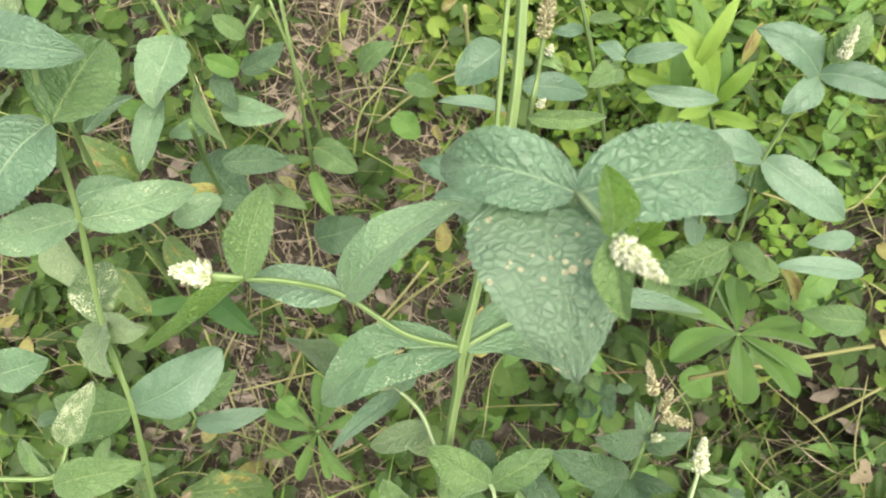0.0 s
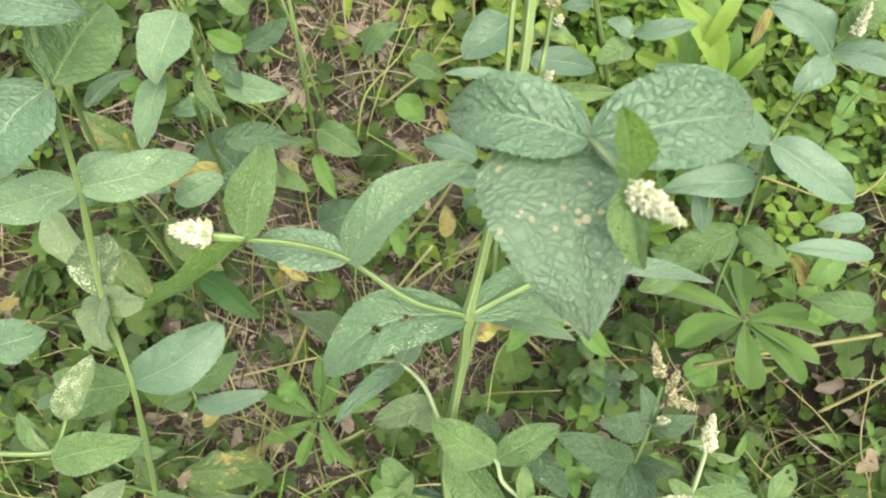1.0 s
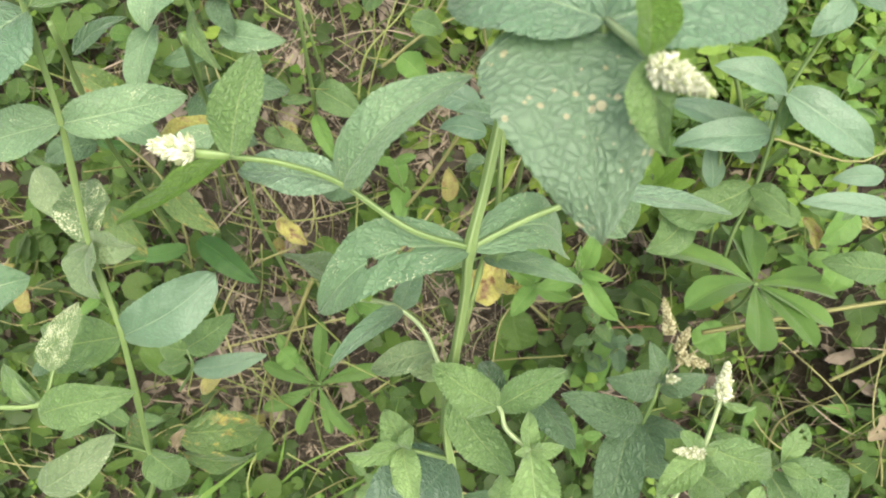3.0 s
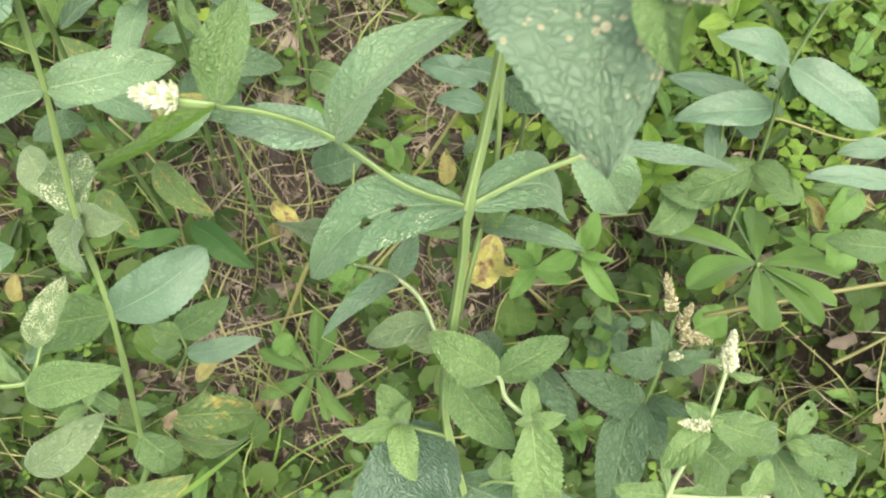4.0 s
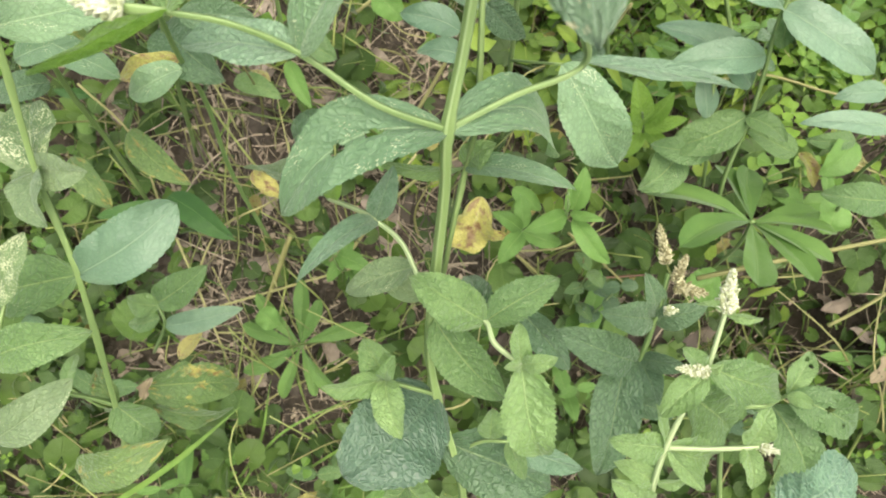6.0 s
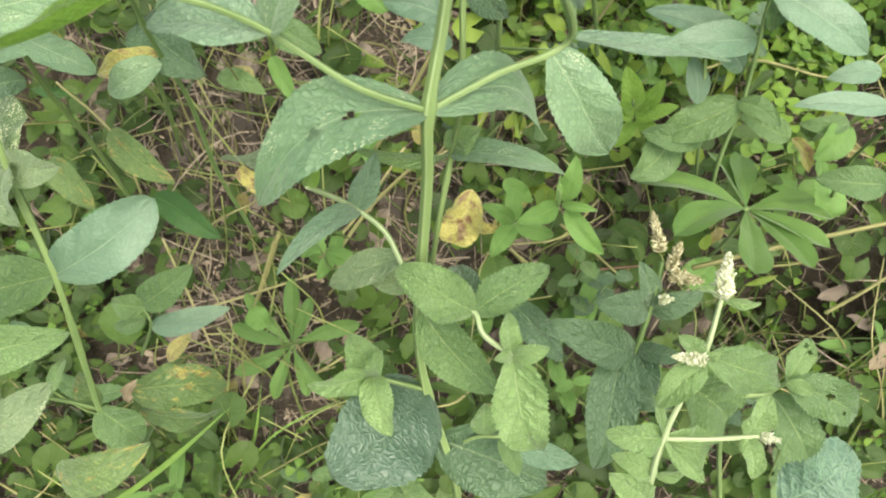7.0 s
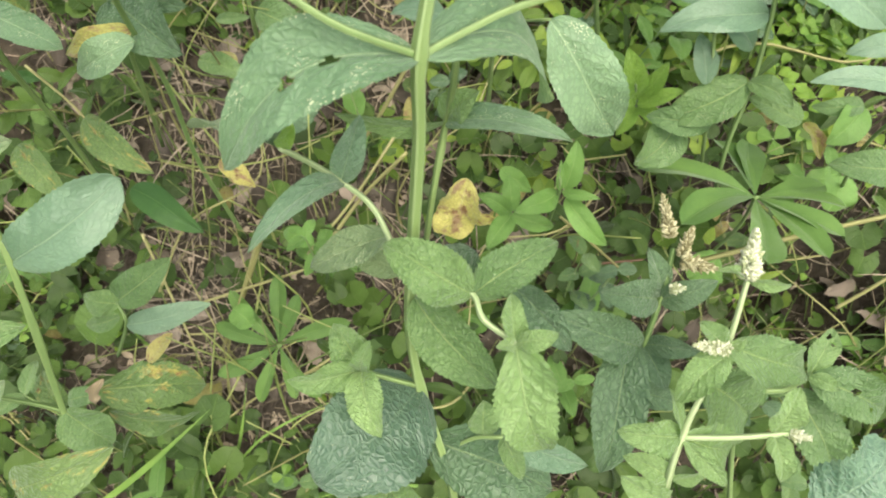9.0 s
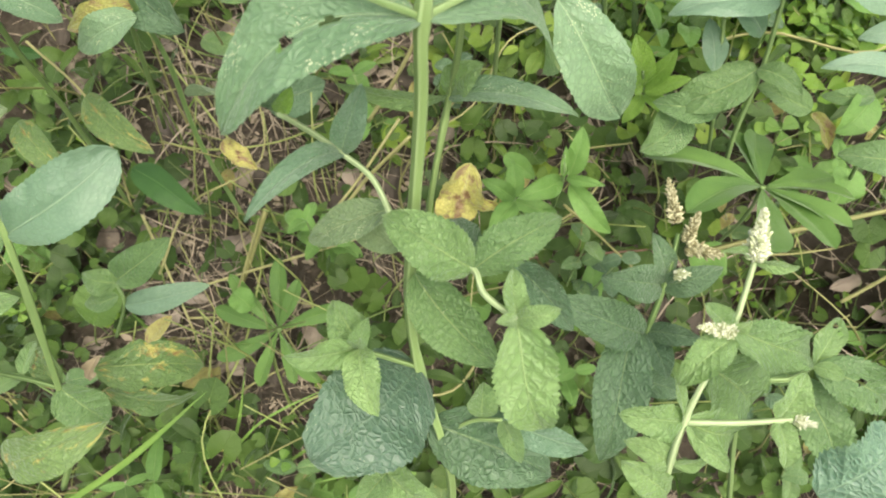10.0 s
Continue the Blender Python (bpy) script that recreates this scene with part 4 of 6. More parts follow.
C = thing("mint_plant", (-0.2442, 0.1107, 0.1134), "mint plant with a leaning green stem and specked leaves", "plant", "mint plants")
stem(C, [(-0.1702, 0.2549, 0.8306), (-0.1721, 0.2357, 0.7927), (-0.1735, 0.2282, 0.7716), (-0.1759, 0.2124, 0.7222), (-0.1859, 0.1932, 0.6531), (-0.1805, 0.1653, 0.6029), (-0.1871, 0.1289, 0.5149), (-0.2044, 0.1242, 0.4522), (-0.2538, 0.1210, 0.3523)], 0.0013, 0.0019, knots=(0.28, 0.42, 0.55, 0.68, 0.82), mat=STEM_DARK)
leaf(C, (-0.1735, 0.2282, 0.7716), (-0.1997, 0.1899, 0.7545), 0.75, 0, mat=MINT_BLUE, arch=0.12, fold=0.1)
leaf(C, (-0.1677, 0.2227, 0.7775), (-0.1548, 0.2677, 0.7846), 0.78, 20, mat=MINT, arch=0.05, fold=0.3)
leaf(C, (-0.1836, 0.2312, 0.8139), (-0.1389, 0.2192, 0.8178), 0.52, -12, mat=MINT_BLUE, arch=0.15, fold=0.1)
leaf(C, (-0.1732, 0.2519, 0.8224), (-0.1902, 0.2239, 0.8088), 0.70, 0, mat=MINT_PALE, arch=0.15, fold=0.1)
leaf(C, (-0.1759, 0.2124, 0.7222), (-0.1250, 0.2363, 0.7171), 0.40, 5, mat=MINT_SPECK, arch=0.08, fold=0.15)
leaf(C, (-0.1759, 0.2124, 0.7222), (-0.2182, 0.2003, 0.7191), 0.52, 0, mat=MINT_SPECK, arch=0.1, fold=0.15)
leaf(C, (-0.1859, 0.1932, 0.6531), (-0.1929, 0.2264, 0.6641), 0.78, 0, mat=MINT_CHEWED, arch=0.1, fold=0.15, a=0.55, b=0.5)
leaf(C, (-0.1859, 0.1932, 0.6531), (-0.1585, 0.1857, 0.6600), 0.62, 10, mat=MINT_PALE, arch=0.1, fold=0.25)
leaf(C, (-0.1859, 0.1932, 0.6531), (-0.1749, 0.1626, 0.6499), 0.62, 10, mat=MINT_PALE, arch=0.1, fold=0.25)
leaf(C, (-0.1859, 0.1932, 0.6531), (-0.1938, 0.1806, 0.6504), 0.70, 10, mat=MINT_PALE, arch=0.1, fold=0.25)
leaf(C, (-0.1805, 0.1653, 0.6029), (-0.1266, 0.1877, 0.6309), 0.47, 5, mat=MINT_SMOOTH, arch=0.1, fold=0.12, a=0.5, b=0.48)
leaf(C, (-0.1805, 0.1653, 0.6029), (-0.2458, 0.1761, 0.5679), 0.42, 5, mat=MINT, arch=0.1, fold=0.12)
leaf(C, (-0.1789, 0.1465, 0.4989), (-0.1294, 0.1615, 0.4619), 0.46, 0, mat=MINT_OLD, arch=0.08, fold=0.1, torn=0.35, wave=0.3)
leaf(C, (-0.1756, 0.1381, 0.4877), (-0.1363, 0.1486, 0.4477), 0.3, 20, mat=MINT_OLD, arch=0.08, fold=0.1, torn=0.3)
leaf(C, (-0.1871, 0.1289, 0.5149), (-0.2026, 0.1508, 0.5196), 0.50, 20, mat=MINT_OLD, arch=0.08, fold=0.1)
leaf(C, (-0.1871, 0.1289, 0.5149), (-0.1663, 0.1154, 0.4948), 0.80, 0, mat=MINT, arch=0.08, fold=0.1)
leaf(C, (-0.1684, 0.1296, 0.5231), (-0.1614, 0.1378, 0.5325), 0.50, 0, mat=DEAD, wave=0.7, fold=0.5, name='withered_leaf', label='small curled brown dead leaf')
stem(C, [(-0.1871, 0.1289, 0.5149), (-0.1959, 0.1282, 0.5282), (-0.2087, 0.1248, 0.5502)], 0.0012, 0.0010, name='side_branch', steps=4)
leaf(C, (-0.2143, 0.0890, 0.5743), (-0.1762, 0.1125, 0.5899), 0.46, 10, mat=MINT_PALE, arch=0.15, fold=0.1, label='glossy wrinkled mint leaf')
leaf(C, (-0.1725, 0.0738, 0.5654), (-0.1272, 0.0825, 0.5836), 0.46, 10, mat=MINT_OLD, arch=0.12, fold=0.1)

D = thing("mint_plant", (-0.3030, 0.0903, 0.0991), "small mint plant with specked and half-eaten leaves", "plant", "mint plants")
stem(D, [(-0.2516, 0.1254, 0.5995), (-0.2237, 0.1253, 0.5994), (-0.2124, 0.1287, 0.6018), (-0.2093, 0.1460, 0.6078)], 0.0014, 0.0010)
leaf(D, (-0.2031, 0.1355, 0.6249), (-0.1842, 0.1610, 0.6488), 0.42, 0, mat=MINT_CHEWED, arch=0.1, fold=0.2, label='mint leaf pale with insect damage')
leaf(D, (-0.2154, 0.1218, 0.5970), (-0.1648, 0.1287, 0.6079), 0.44, 0, mat=MINT, arch=0.12, fold=0.15)
leaf(D, (-0.2152, 0.1276, 0.6010), (-0.2343, 0.1438, 0.6124), 0.44, 0, mat=MINT, arch=0.12, fold=0.15)
leaf(D, (-0.2185, 0.1272, 0.6008), (-0.2222, 0.1340, 0.6178), 0.50, 0, mat=MINT_YOUNG, arch=0.12, fold=0.3)
leaf(D, (-0.2292, 0.1592, 0.6598), (-0.2028, 0.1658, 0.6644), 0.85, 0, mat=MINT_SPECK, arch=0.12, fold=0.15)

R = thing("mint_plant", (0.1204, 0.0673, 0.0830), "young mint plant with white flower spikes and fresh green leaves", "plant", "mint plants")
stem(R, [(0.1242, 0.1124, 0.6490), (0.1197, 0.0960, 0.6253), (0.1127, 0.0852, 0.6104), (0.1067, 0.0737, 0.5915), (0.1060, 0.0594, 0.5533), (0.1318, 0.0545, 0.4278)], 0.0009, 0.0015, mat=STEM_PALE, knots=(0.22, 0.6))
spike(R, (0.1241, 0.1131, 0.6495), (0.1251, 0.1244, 0.6659), 0.0056, whorls=15, seed=7, label='white mint flower spike')
leaf(R, (0.1241, 0.1129, 0.6493), (0.1120, 0.1149, 0.6532), 0.30, 30, mat=MINT_YOUNG, arch=0.2, fold=0.3, serr=0.12, wave=0.3)
leaf(R, (0.1241, 0.1129, 0.6493), (0.1400, 0.1092, 0.6492), 0.30, 30, mat=MINT_YOUNG, arch=0.2, fold=0.3, serr=0.12, wave=0.3)
spike(R, (0.1187, 0.0947, 0.6292), (0.1025, 0.0929, 0.6378), 0.0042, whorls=8, seed=9, label='white mint flower spike')
leaf(R, (0.1189, 0.0960, 0.6278), (0.1075, 0.1018, 0.6379), 0.60, 0, mat=MINT_YOUNG, arch=0.1, fold=0.3, serr=0.12, wave=0.3)
leaf(R, (0.1189, 0.0960, 0.6278), (0.1247, 0.0963, 0.6340), 0.60, 0, mat=MINT_YOUNG, arch=0.1, fold=0.3, serr=0.12, wave=0.3)
leaf(R, (0.1199, 0.0937, 0.6261), (0.0990, 0.0797, 0.6163), 0.52, 20, mat=MINT_YOUNG, arch=0.12, fold=0.3, serr=0.12, wave=0.3)
leaf(R, (0.1284, 0.1053, 0.6098), (0.1718, 0.1030, 0.5838), 0.42, 0, mat=MINT, arch=0.1, fold=0.15, serr=0.12, wave=0.3, torn=0.1)
leaf(R, (0.1067, 0.0737, 0.5915), (0.0796, 0.0751, 0.5985), 0.52, 0, mat=MINT_YOUNG, arch=0.12, fold=0.2, serr=0.12, wave=0.3)
leaf(R, (0.1067, 0.0737, 0.5915), (0.1012, 0.0873, 0.6095), 0.30, 30, mat=MINT_YOUNG, arch=0.1, fold=0.3, serr=0.12, wave=0.3)
leaf(R, (0.1067, 0.0737, 0.5915), (0.1358, 0.0754, 0.5706), 0.60, 0, mat=MINT_YOUNG, arch=0.1, fold=0.2, serr=0.12, wave=0.3)
leaf(R, (0.1089, 0.0721, 0.5890), (0.1238, 0.0559, 0.5814), 0.38, 10, mat=MINT_YOUNG, arch=0.1, fold=0.3, serr=0.12, wave=0.3)
rarm = stem(R, [(0.1067, 0.0737, 0.5915), (0.1266, 0.0716, 0.5948), (0.1458, 0.0704, 0.6000)], 0.0011, 0.0010, mat=STEM_PALE, name='side_branch', steps=5)
leaf(rarm, (0.1412, 0.0713, 0.5982), (0.1503, 0.0834, 0.6128), 0.62, 0, mat=MINT_YOUNG, arch=0.1, fold=0.25, serr=0.12, wave=0.3)
leaf(rarm, (0.1412, 0.0713, 0.5982), (0.1422, 0.0537, 0.5920), 0.58, 0, mat=MINT_YOUNG, arch=0.1, fold=0.25, serr=0.12, wave=0.3)
spike(rarm, (0.1465, 0.0704, 0.6000), (0.1538, 0.0672, 0.6015), 0.0036, whorls=7, seed=11, label='closed white mint flower bud')
leaf(R, (0.1067, 0.0631, 0.5681), (0.0857, 0.0708, 0.5796), 0.45, 0, mat=MINT_YOUNG, arch=0.1, fold=0.2, serr=0.12, wave=0.3)
leaf(R, (0.1067, 0.0631, 0.5681), (0.1274, 0.0692, 0.5723), 0.35, 20, mat=MINT_YOUNG, arch=0.1, fold=0.2, serr=0.12, wave=0.3)
leaf(R, (0.1071, 0.0556, 0.5506), (0.0850, 0.0651, 0.5695), 0.50, 0, mat=MINT_YOUNG, arch=0.1, fold=0.2, serr=0.12, wave=0.3)
leaf(R, (0.1314, 0.1096, 0.5640), (0.1592, 0.0967, 0.5428), 0.95, 0, mat=MINT, arch=0.1, fold=0.1, a=0.55, b=0.5, serr=0.12, wave=0.3)

S = thing("mint_plant", (0.2486, 0.0861, 0.0962), "young mint plant with holed leaves and a yellow-green tip", "plant", "mint plants")
stem(S, [(0.2010, 0.1211, 0.5293), (0.1935, 0.1199, 0.5163), (0.1806, 0.1199, 0.5102), (0.1890, 0.1214, 0.4502), (0.2418, 0.1135, 0.2737)], 0.0012, 0.0017)
leaf(S, (0.2010, 0.1211, 0.5293), (0.2169, 0.1424, 0.5406), 0.52, 0, mat=MINT_YOUNG, arch=0.1, fold=0.2, holes=[(0.8, 0.2, 0.06, 0.3), (0.7, -0.4, 0.04, 0.2)], serr=0.12, wave=0.3)
leaf(S, (0.2010, 0.1211, 0.5293), (0.2461, 0.1048, 0.5118), 0.50, 0, mat=MINT, arch=0.1, fold=0.15, holes=[(0.45, 0.1, 0.05, 0.14), (0.7, -0.3, 0.03, 0.1)], serr=0.12, wave=0.3)
leaf(S, (0.1984, 0.1192, 0.5341), (0.2108, 0.1115, 0.5349), 0.60, 0, mat=MINT_YOUNG, arch=0.1, fold=0.2, serr=0.12, wave=0.3)
leaf(S, (0.2016, 0.1234, 0.5066), (0.2281, 0.0854, 0.4739), 0.50, 0, mat=MINT, arch=0.1, fold=0.15, serr=0.12, wave=0.3)
leaf(S, (0.2016, 0.1234, 0.5066), (0.1702, 0.1446, 0.5152), 0.50, 0, mat=MINT, arch=0.1, fold=0.15, serr=0.12, wave=0.3)
leaf(S, (0.1509, 0.0438, 0.5912), (0.1790, 0.0608, 0.6092), 0.80, 0, mat=MINT_BLISTER, arch=0.22, fold=-0.05, label='large waxy blue-green mint leaf', serr=0.12, wave=0.3, a=0.5, b=0.5)

K = thing("mint_plant", (0.1405, 0.1370, 0.1318), "dark green mint plant with dry brown flower spikes", "plant", "mint plants")
stem(K, [(0.1408, 0.1903, 0.5497), (0.1361, 0.1738, 0.5296), (0.1296, 0.1574, 0.4999), (0.1271, 0.1476, 0.4563), (0.1463, 0.1420, 0.3181)], 0.0013, 0.0020, mat=STEM_DARK)
spike(K, (0.1398, 0.1954, 0.5533), (0.1347, 0.2132, 0.5694), 0.0058, mat=PETAL_DRY, whorls=12, seed=13, label='dry brown mint flower spike')
spike(K, (0.1439, 0.1853, 0.5487), (0.1500, 0.1966, 0.5614), 0.0056, mat=PETAL_DRY, whorls=8, seed=14, label='dry brown mint flower spike')
spike(K, (0.1432, 0.1826, 0.5492), (0.1611, 0.1748, 0.5511), 0.0062, mat=PETAL_DRY, whorls=8, seed=15, label='dry brown mint flower spike')
spike(K, (0.1372, 0.1713, 0.5389), (0.1450, 0.1695, 0.5425), 0.0045, whorls=4, seed=16, label='small white mint florets')
leaf(K, (0.1279, 0.1562, 0.4990), (0.0746, 0.1636, 0.5286), 0.42, 0, mat=MINT_DARK, arch=0.12, fold=0.15)
leaf(K, (0.1219, 0.1590, 0.5003), (0.1025, 0.0949, 0.4594), 0.4, 10, mat=MINT_DARK, arch=0.12, fold=0.15)
leaf(K, (0.1296, 0.1574, 0.4999), (0.1546, 0.1439, 0.5148), 0.40, 0, mat=MINT_DARK, arch=0.12, fold=0.15)
leaf(K, (0.1344, 0.1723, 0.5261), (0.1004, 0.1678, 0.5437), 0.55, 0, mat=MINT_DARK, arch=0.12, fold=0.15)
leaf(K, (0.1344, 0.1723, 0.5261), (0.1611, 0.1704, 0.5455), 0.50, 0, mat=MINT_DARK, arch=0.12, fold=0.15)
leaf(K, (0.1296, 0.1574, 0.4999), (0.1385, 0.1318, 0.4941), 0.60, 0, mat=MINT_DARK, arch=0.12, fold=0.15)
leaf(K, (0.1255, 0.1537, 0.4850), (0.1085, 0.1726, 0.4861), 0.60, 0, mat=MINT_DARK, arch=0.12, fold=0.15)
leaf(K, (0.1361, 0.1735, 0.5270), (0.1285, 0.1919, 0.5484), 0.50, 20, mat=MINT_DARK, arch=0.12, fold=0.15)
leaf(K, (0.1271, 0.1476, 0.4563), (0.1583, 0.1340, 0.4590), 0.50, 0, mat=MINT_DARK, arch=0.12, fold=0.15)

H = thing("mint_plant", (0.2422, 0.3281, 0.2656), "mint plant with broad grey-green leaves among the weeds", "plant", "mint plants")
stem(H, [(0.2395, 0.3554, 0.6873), (0.2275, 0.3470, 0.6143), (0.2318, 0.3426, 0.5684), (0.2355, 0.3370, 0.5218), (0.2348, 0.3297, 0.4618), (0.2606, 0.3494, 0.3657)], 0.0011, 0.0017)
leaf(H, (0.2275, 0.3470, 0.6143), (0.2889, 0.3161, 0.5866), 0.42, 0, mat=MINT_SMOOTH, arch=0.12, fold=0.15)
leaf(H, (0.2275, 0.3470, 0.6143), (0.1747, 0.3511, 0.6354), 0.42, 20, mat=MINT_SMOOTH, arch=0.12, fold=0.15)
leaf(H, (0.2294, 0.3453, 0.5765), (0.1595, 0.3361, 0.5761), 0.36, 5, mat=MINT_SMOOTH, arch=0.12, fold=0.15)
leaf(H, (0.2356, 0.3527, 0.5999), (0.2320, 0.3373, 0.5892), 0.80, 0, mat=MINT, arch=0.12, fold=0.15)
leaf(H, (0.2395, 0.3554, 0.6873), (0.1956, 0.3708, 0.7103), 0.50, 0, mat=MINT_SMOOTH, arch=0.12, fold=0.15)
leaf(H, (0.2395, 0.3554, 0.6873), (0.2870, 0.3362, 0.6861), 0.38, 10, mat=MINT_SMOOTH, arch=0.12, fold=0.15)
leaf(H, (0.2395, 0.3525, 0.6853), (0.2161, 0.3348, 0.6729), 0.60, 0, mat=MINT_SMOOTH, arch=0.12, fold=0.15)
leaf(H, (0.2440, 0.3574, 0.6948), (0.2600, 0.3710, 0.7226), 0.60, 0, mat=MINT, arch=0.12, fold=0.15)
leaf(H, (0.2312, 0.3354, 0.5268), (0.2559, 0.3135, 0.5237), 0.50, 0, mat=MINT, arch=0.12, fold=0.15)
leaf(H, (0.2312, 0.3354, 0.5268), (0.1791, 0.3295, 0.4982), 0.50, 0, mat=MINT, arch=0.12, fold=0.15)
leaf(H, (0.2308, 0.3471, 0.5472), (0.1624, 0.3699, 0.5876), 0.35, 10, mat=MINT_SMOOTH, arch=0.12, fold=0.15)
spike(H, (0.2428, 0.3470, 0.7059), (0.2474, 0.3557, 0.7241), 0.0055, seed=21, label='pale mint flower spike')

U = thing("lupin_plant", (0.2574, 0.3010, 0.2466), "green lupin plant with leaves of spread finger-like leaflets", "plant", "lupins")
stem(U, [(0.2574, 0.3010, 0.4400), (0.2737, 0.3214, 0.3705), (0.2762, 0.3450, 0.2771)], 0.0012, 0.0016)
fan_leaf(U, (0.2574, 0.3010, 0.4400), (0.06, 0.30, 0.95), 0.084, -8, 10, seed=3, ratio=0.30, sweep=360.0, lengths=(0.78, 0.86, 0.95, 0.92, 1.0, 1.08, 1.04, 1.1, 0.9, 0.8))

V = thing("lupin_plant", (-0.1333, 0.2873, 0.2370), "small dark green lupin plant low on the ground", "plant", "lupins")
stem(V, [(-0.1270, 0.2680, 0.2950), (-0.1307, 0.2681, 0.2111)], 0.0009, 0.0012)
fan_leaf(V, (-0.1270, 0.2680, 0.2950), (0.0, -0.62, 0.78), 0.062, 20, 9, seed=8, ratio=0.25)

G = thing("mint_plant", (-0.2229, 0.4279, 0.3354), "mint plant with specked and dark leaves in the shade", "plant", "mint plants")
stem(G, [(-0.1965, 0.4197, 0.6996), (-0.1831, 0.4043, 0.6348), (-0.1863, 0.3810, 0.5754), (-0.2289, 0.4348, 0.3766)], 0.0015, 0.0020, mat=STEM_DARK)
leaf(G, (-0.1871, 0.4111, 0.6720), (-0.1998, 0.3636, 0.6496), 0.72, 0, mat=MINT_SPECK, nu=36, nh=6, torn=0.4)
leaf(G, (-0.2024, 0.3874, 0.6339), (-0.2148, 0.3389, 0.6106), 0.42, 10, mat=MINT_SPECK, nu=36, nh=6, torn=0.3)
leaf(G, (-0.1624, 0.3901, 0.6249), (-0.1119, 0.3725, 0.6342), 0.40, 0, mat=MINT_SPECK, nu=36, nh=6)
leaf(G, (-0.1748, 0.3853, 0.6108), (-0.2016, 0.3731, 0.6130), 0.50, 0, mat=MINT_SPECK, nu=36, nh=6)
leaf(G, (-0.1451, 0.3966, 0.6510), (-0.1674, 0.3992, 0.6637), 0.60, 0, mat=WEED, nu=36, nh=6)
leaf(G, (-0.1431, 0.3979, 0.6520), (-0.1112, 0.4071, 0.6693), 0.42, 20, mat=MINT_DARK, nu=36, nh=6)
leaf(G, (-0.1907, 0.3817, 0.5758), (-0.1432, 0.3393, 0.5678), 0.62, 0, mat=MINT_DARK, nu=36, nh=6)
leaf(G, (-0.1850, 0.3810, 0.5754), (-0.1378, 0.3698, 0.5783), 0.40, 0, mat=MINT_DARK, nu=36, nh=6)
leaf(G, (-0.2230, 0.3467, 0.5945), (-0.2589, 0.3593, 0.6249), 0.55, 0, mat=MINT_OLD, nu=36, nh=6)
leaf(G, (-0.1364, 0.4029, 0.6772), (-0.1556, 0.4080, 0.6915), 0.60, 0, mat=MINT, nu=36, nh=6)
leaf(G, (-0.1639, 0.4042, 0.6456), (-0.1470, 0.3759, 0.6366), 0.50, 10, mat=MINT_DARK, nu=36, nh=6)
leaf(G, (-0.1811, 0.4043, 0.6348), (-0.1597, 0.3626, 0.6164), 0.30, 30, mat=MINT, nu=36, nh=6)
leaf(G, (-0.2417, 0.3436, 0.6464), (-0.2114, 0.3705, 0.6544), 0.30, 0, mat=MINT_DARK, nu=36, nh=6)
leaf(G, (-0.2389, 0.3906, 0.6253), (-0.2182, 0.3873, 0.6229), 0.60, 0, mat=WEED, nu=36, nh=6)

G2 = thing("mint_plant", (-0.1280, 0.4849, 0.3753), "tall mint plant with bare dark lower stems", "plant", "mint plants")
stem(G2, [(-0.1294, 0.4920, 0.6486), (-0.1246, 0.4725, 0.5739), (-0.1327, 0.4915, 0.4286)], 0.0016, 0.0020, mat=STEM_DARK)
stem(G2, [(-0.1393, 0.4970, 0.6399), (-0.1210, 0.4798, 0.5546), (-0.1195, 0.5085, 0.4527)], 0.0013, 0.0016, mat=STEM_DARK)
stem(G2, [(-0.1272, 0.4244, 0.6868), (-0.1553, 0.4225, 0.6488)], 0.0014, 0.0012, steps=3)
leaf(G2, (-0.1240, 0.4829, 0.4836), (-0.0824, 0.4571, 0.4777), 0.62, 0, mat=MINT, nu=30, nh=5)
leaf(G2, (-0.1266, 0.4628, 0.4695), (-0.1048, 0.4218, 0.4530), 0.32, 0, mat=WEED, nu=30, nh=5)
leaf(G2, (-0.1477, 0.4452, 0.5060), (-0.1210, 0.4465, 0.5070), 0.35, 0, mat=MINT, nu=30, nh=5)
leaf(G2, (-0.1680, 0.4363, 0.4754), (-0.1263, 0.4149, 0.4726), 0.40, 0, mat=MINT, nu=30, nh=5)
leaf(G2, (-0.1272, 0.4211, 0.4159), (-0.0757, 0.4289, 0.4335), 0.70, 0, mat=MINT_DARK, nu=30, nh=5)
leaf(G2, (-0.0349, 0.5036, 0.5469), (-0.0066, 0.4953, 0.5411), 0.75, 0, mat=MINT, nu=30, nh=5)
leaf(G2, (-0.0464, 0.4930, 0.5151), (-0.0225, 0.4757, 0.5030), 0.80, 0, mat=WEED, nu=30, nh=5)
leaf(G2, (-0.0783, 0.5276, 0.5393), (-0.0453, 0.5330, 0.5675), 0.50, 0, mat=MINT, nu=30, nh=5)

G3 = thing("mint_plant", (-0.2716, 0.3834, 0.3043), "bare dark green mint stems leaning over litter", "plant", "mint plants")
stem(G3, [(-0.2197, 0.3059, 0.7015), (-0.2506, 0.3421, 0.5681), (-0.2630, 0.3728, 0.4553), (-0.2696, 0.3866, 0.3185)], 0.0019, 0.0021, mat=STEM_DARK)

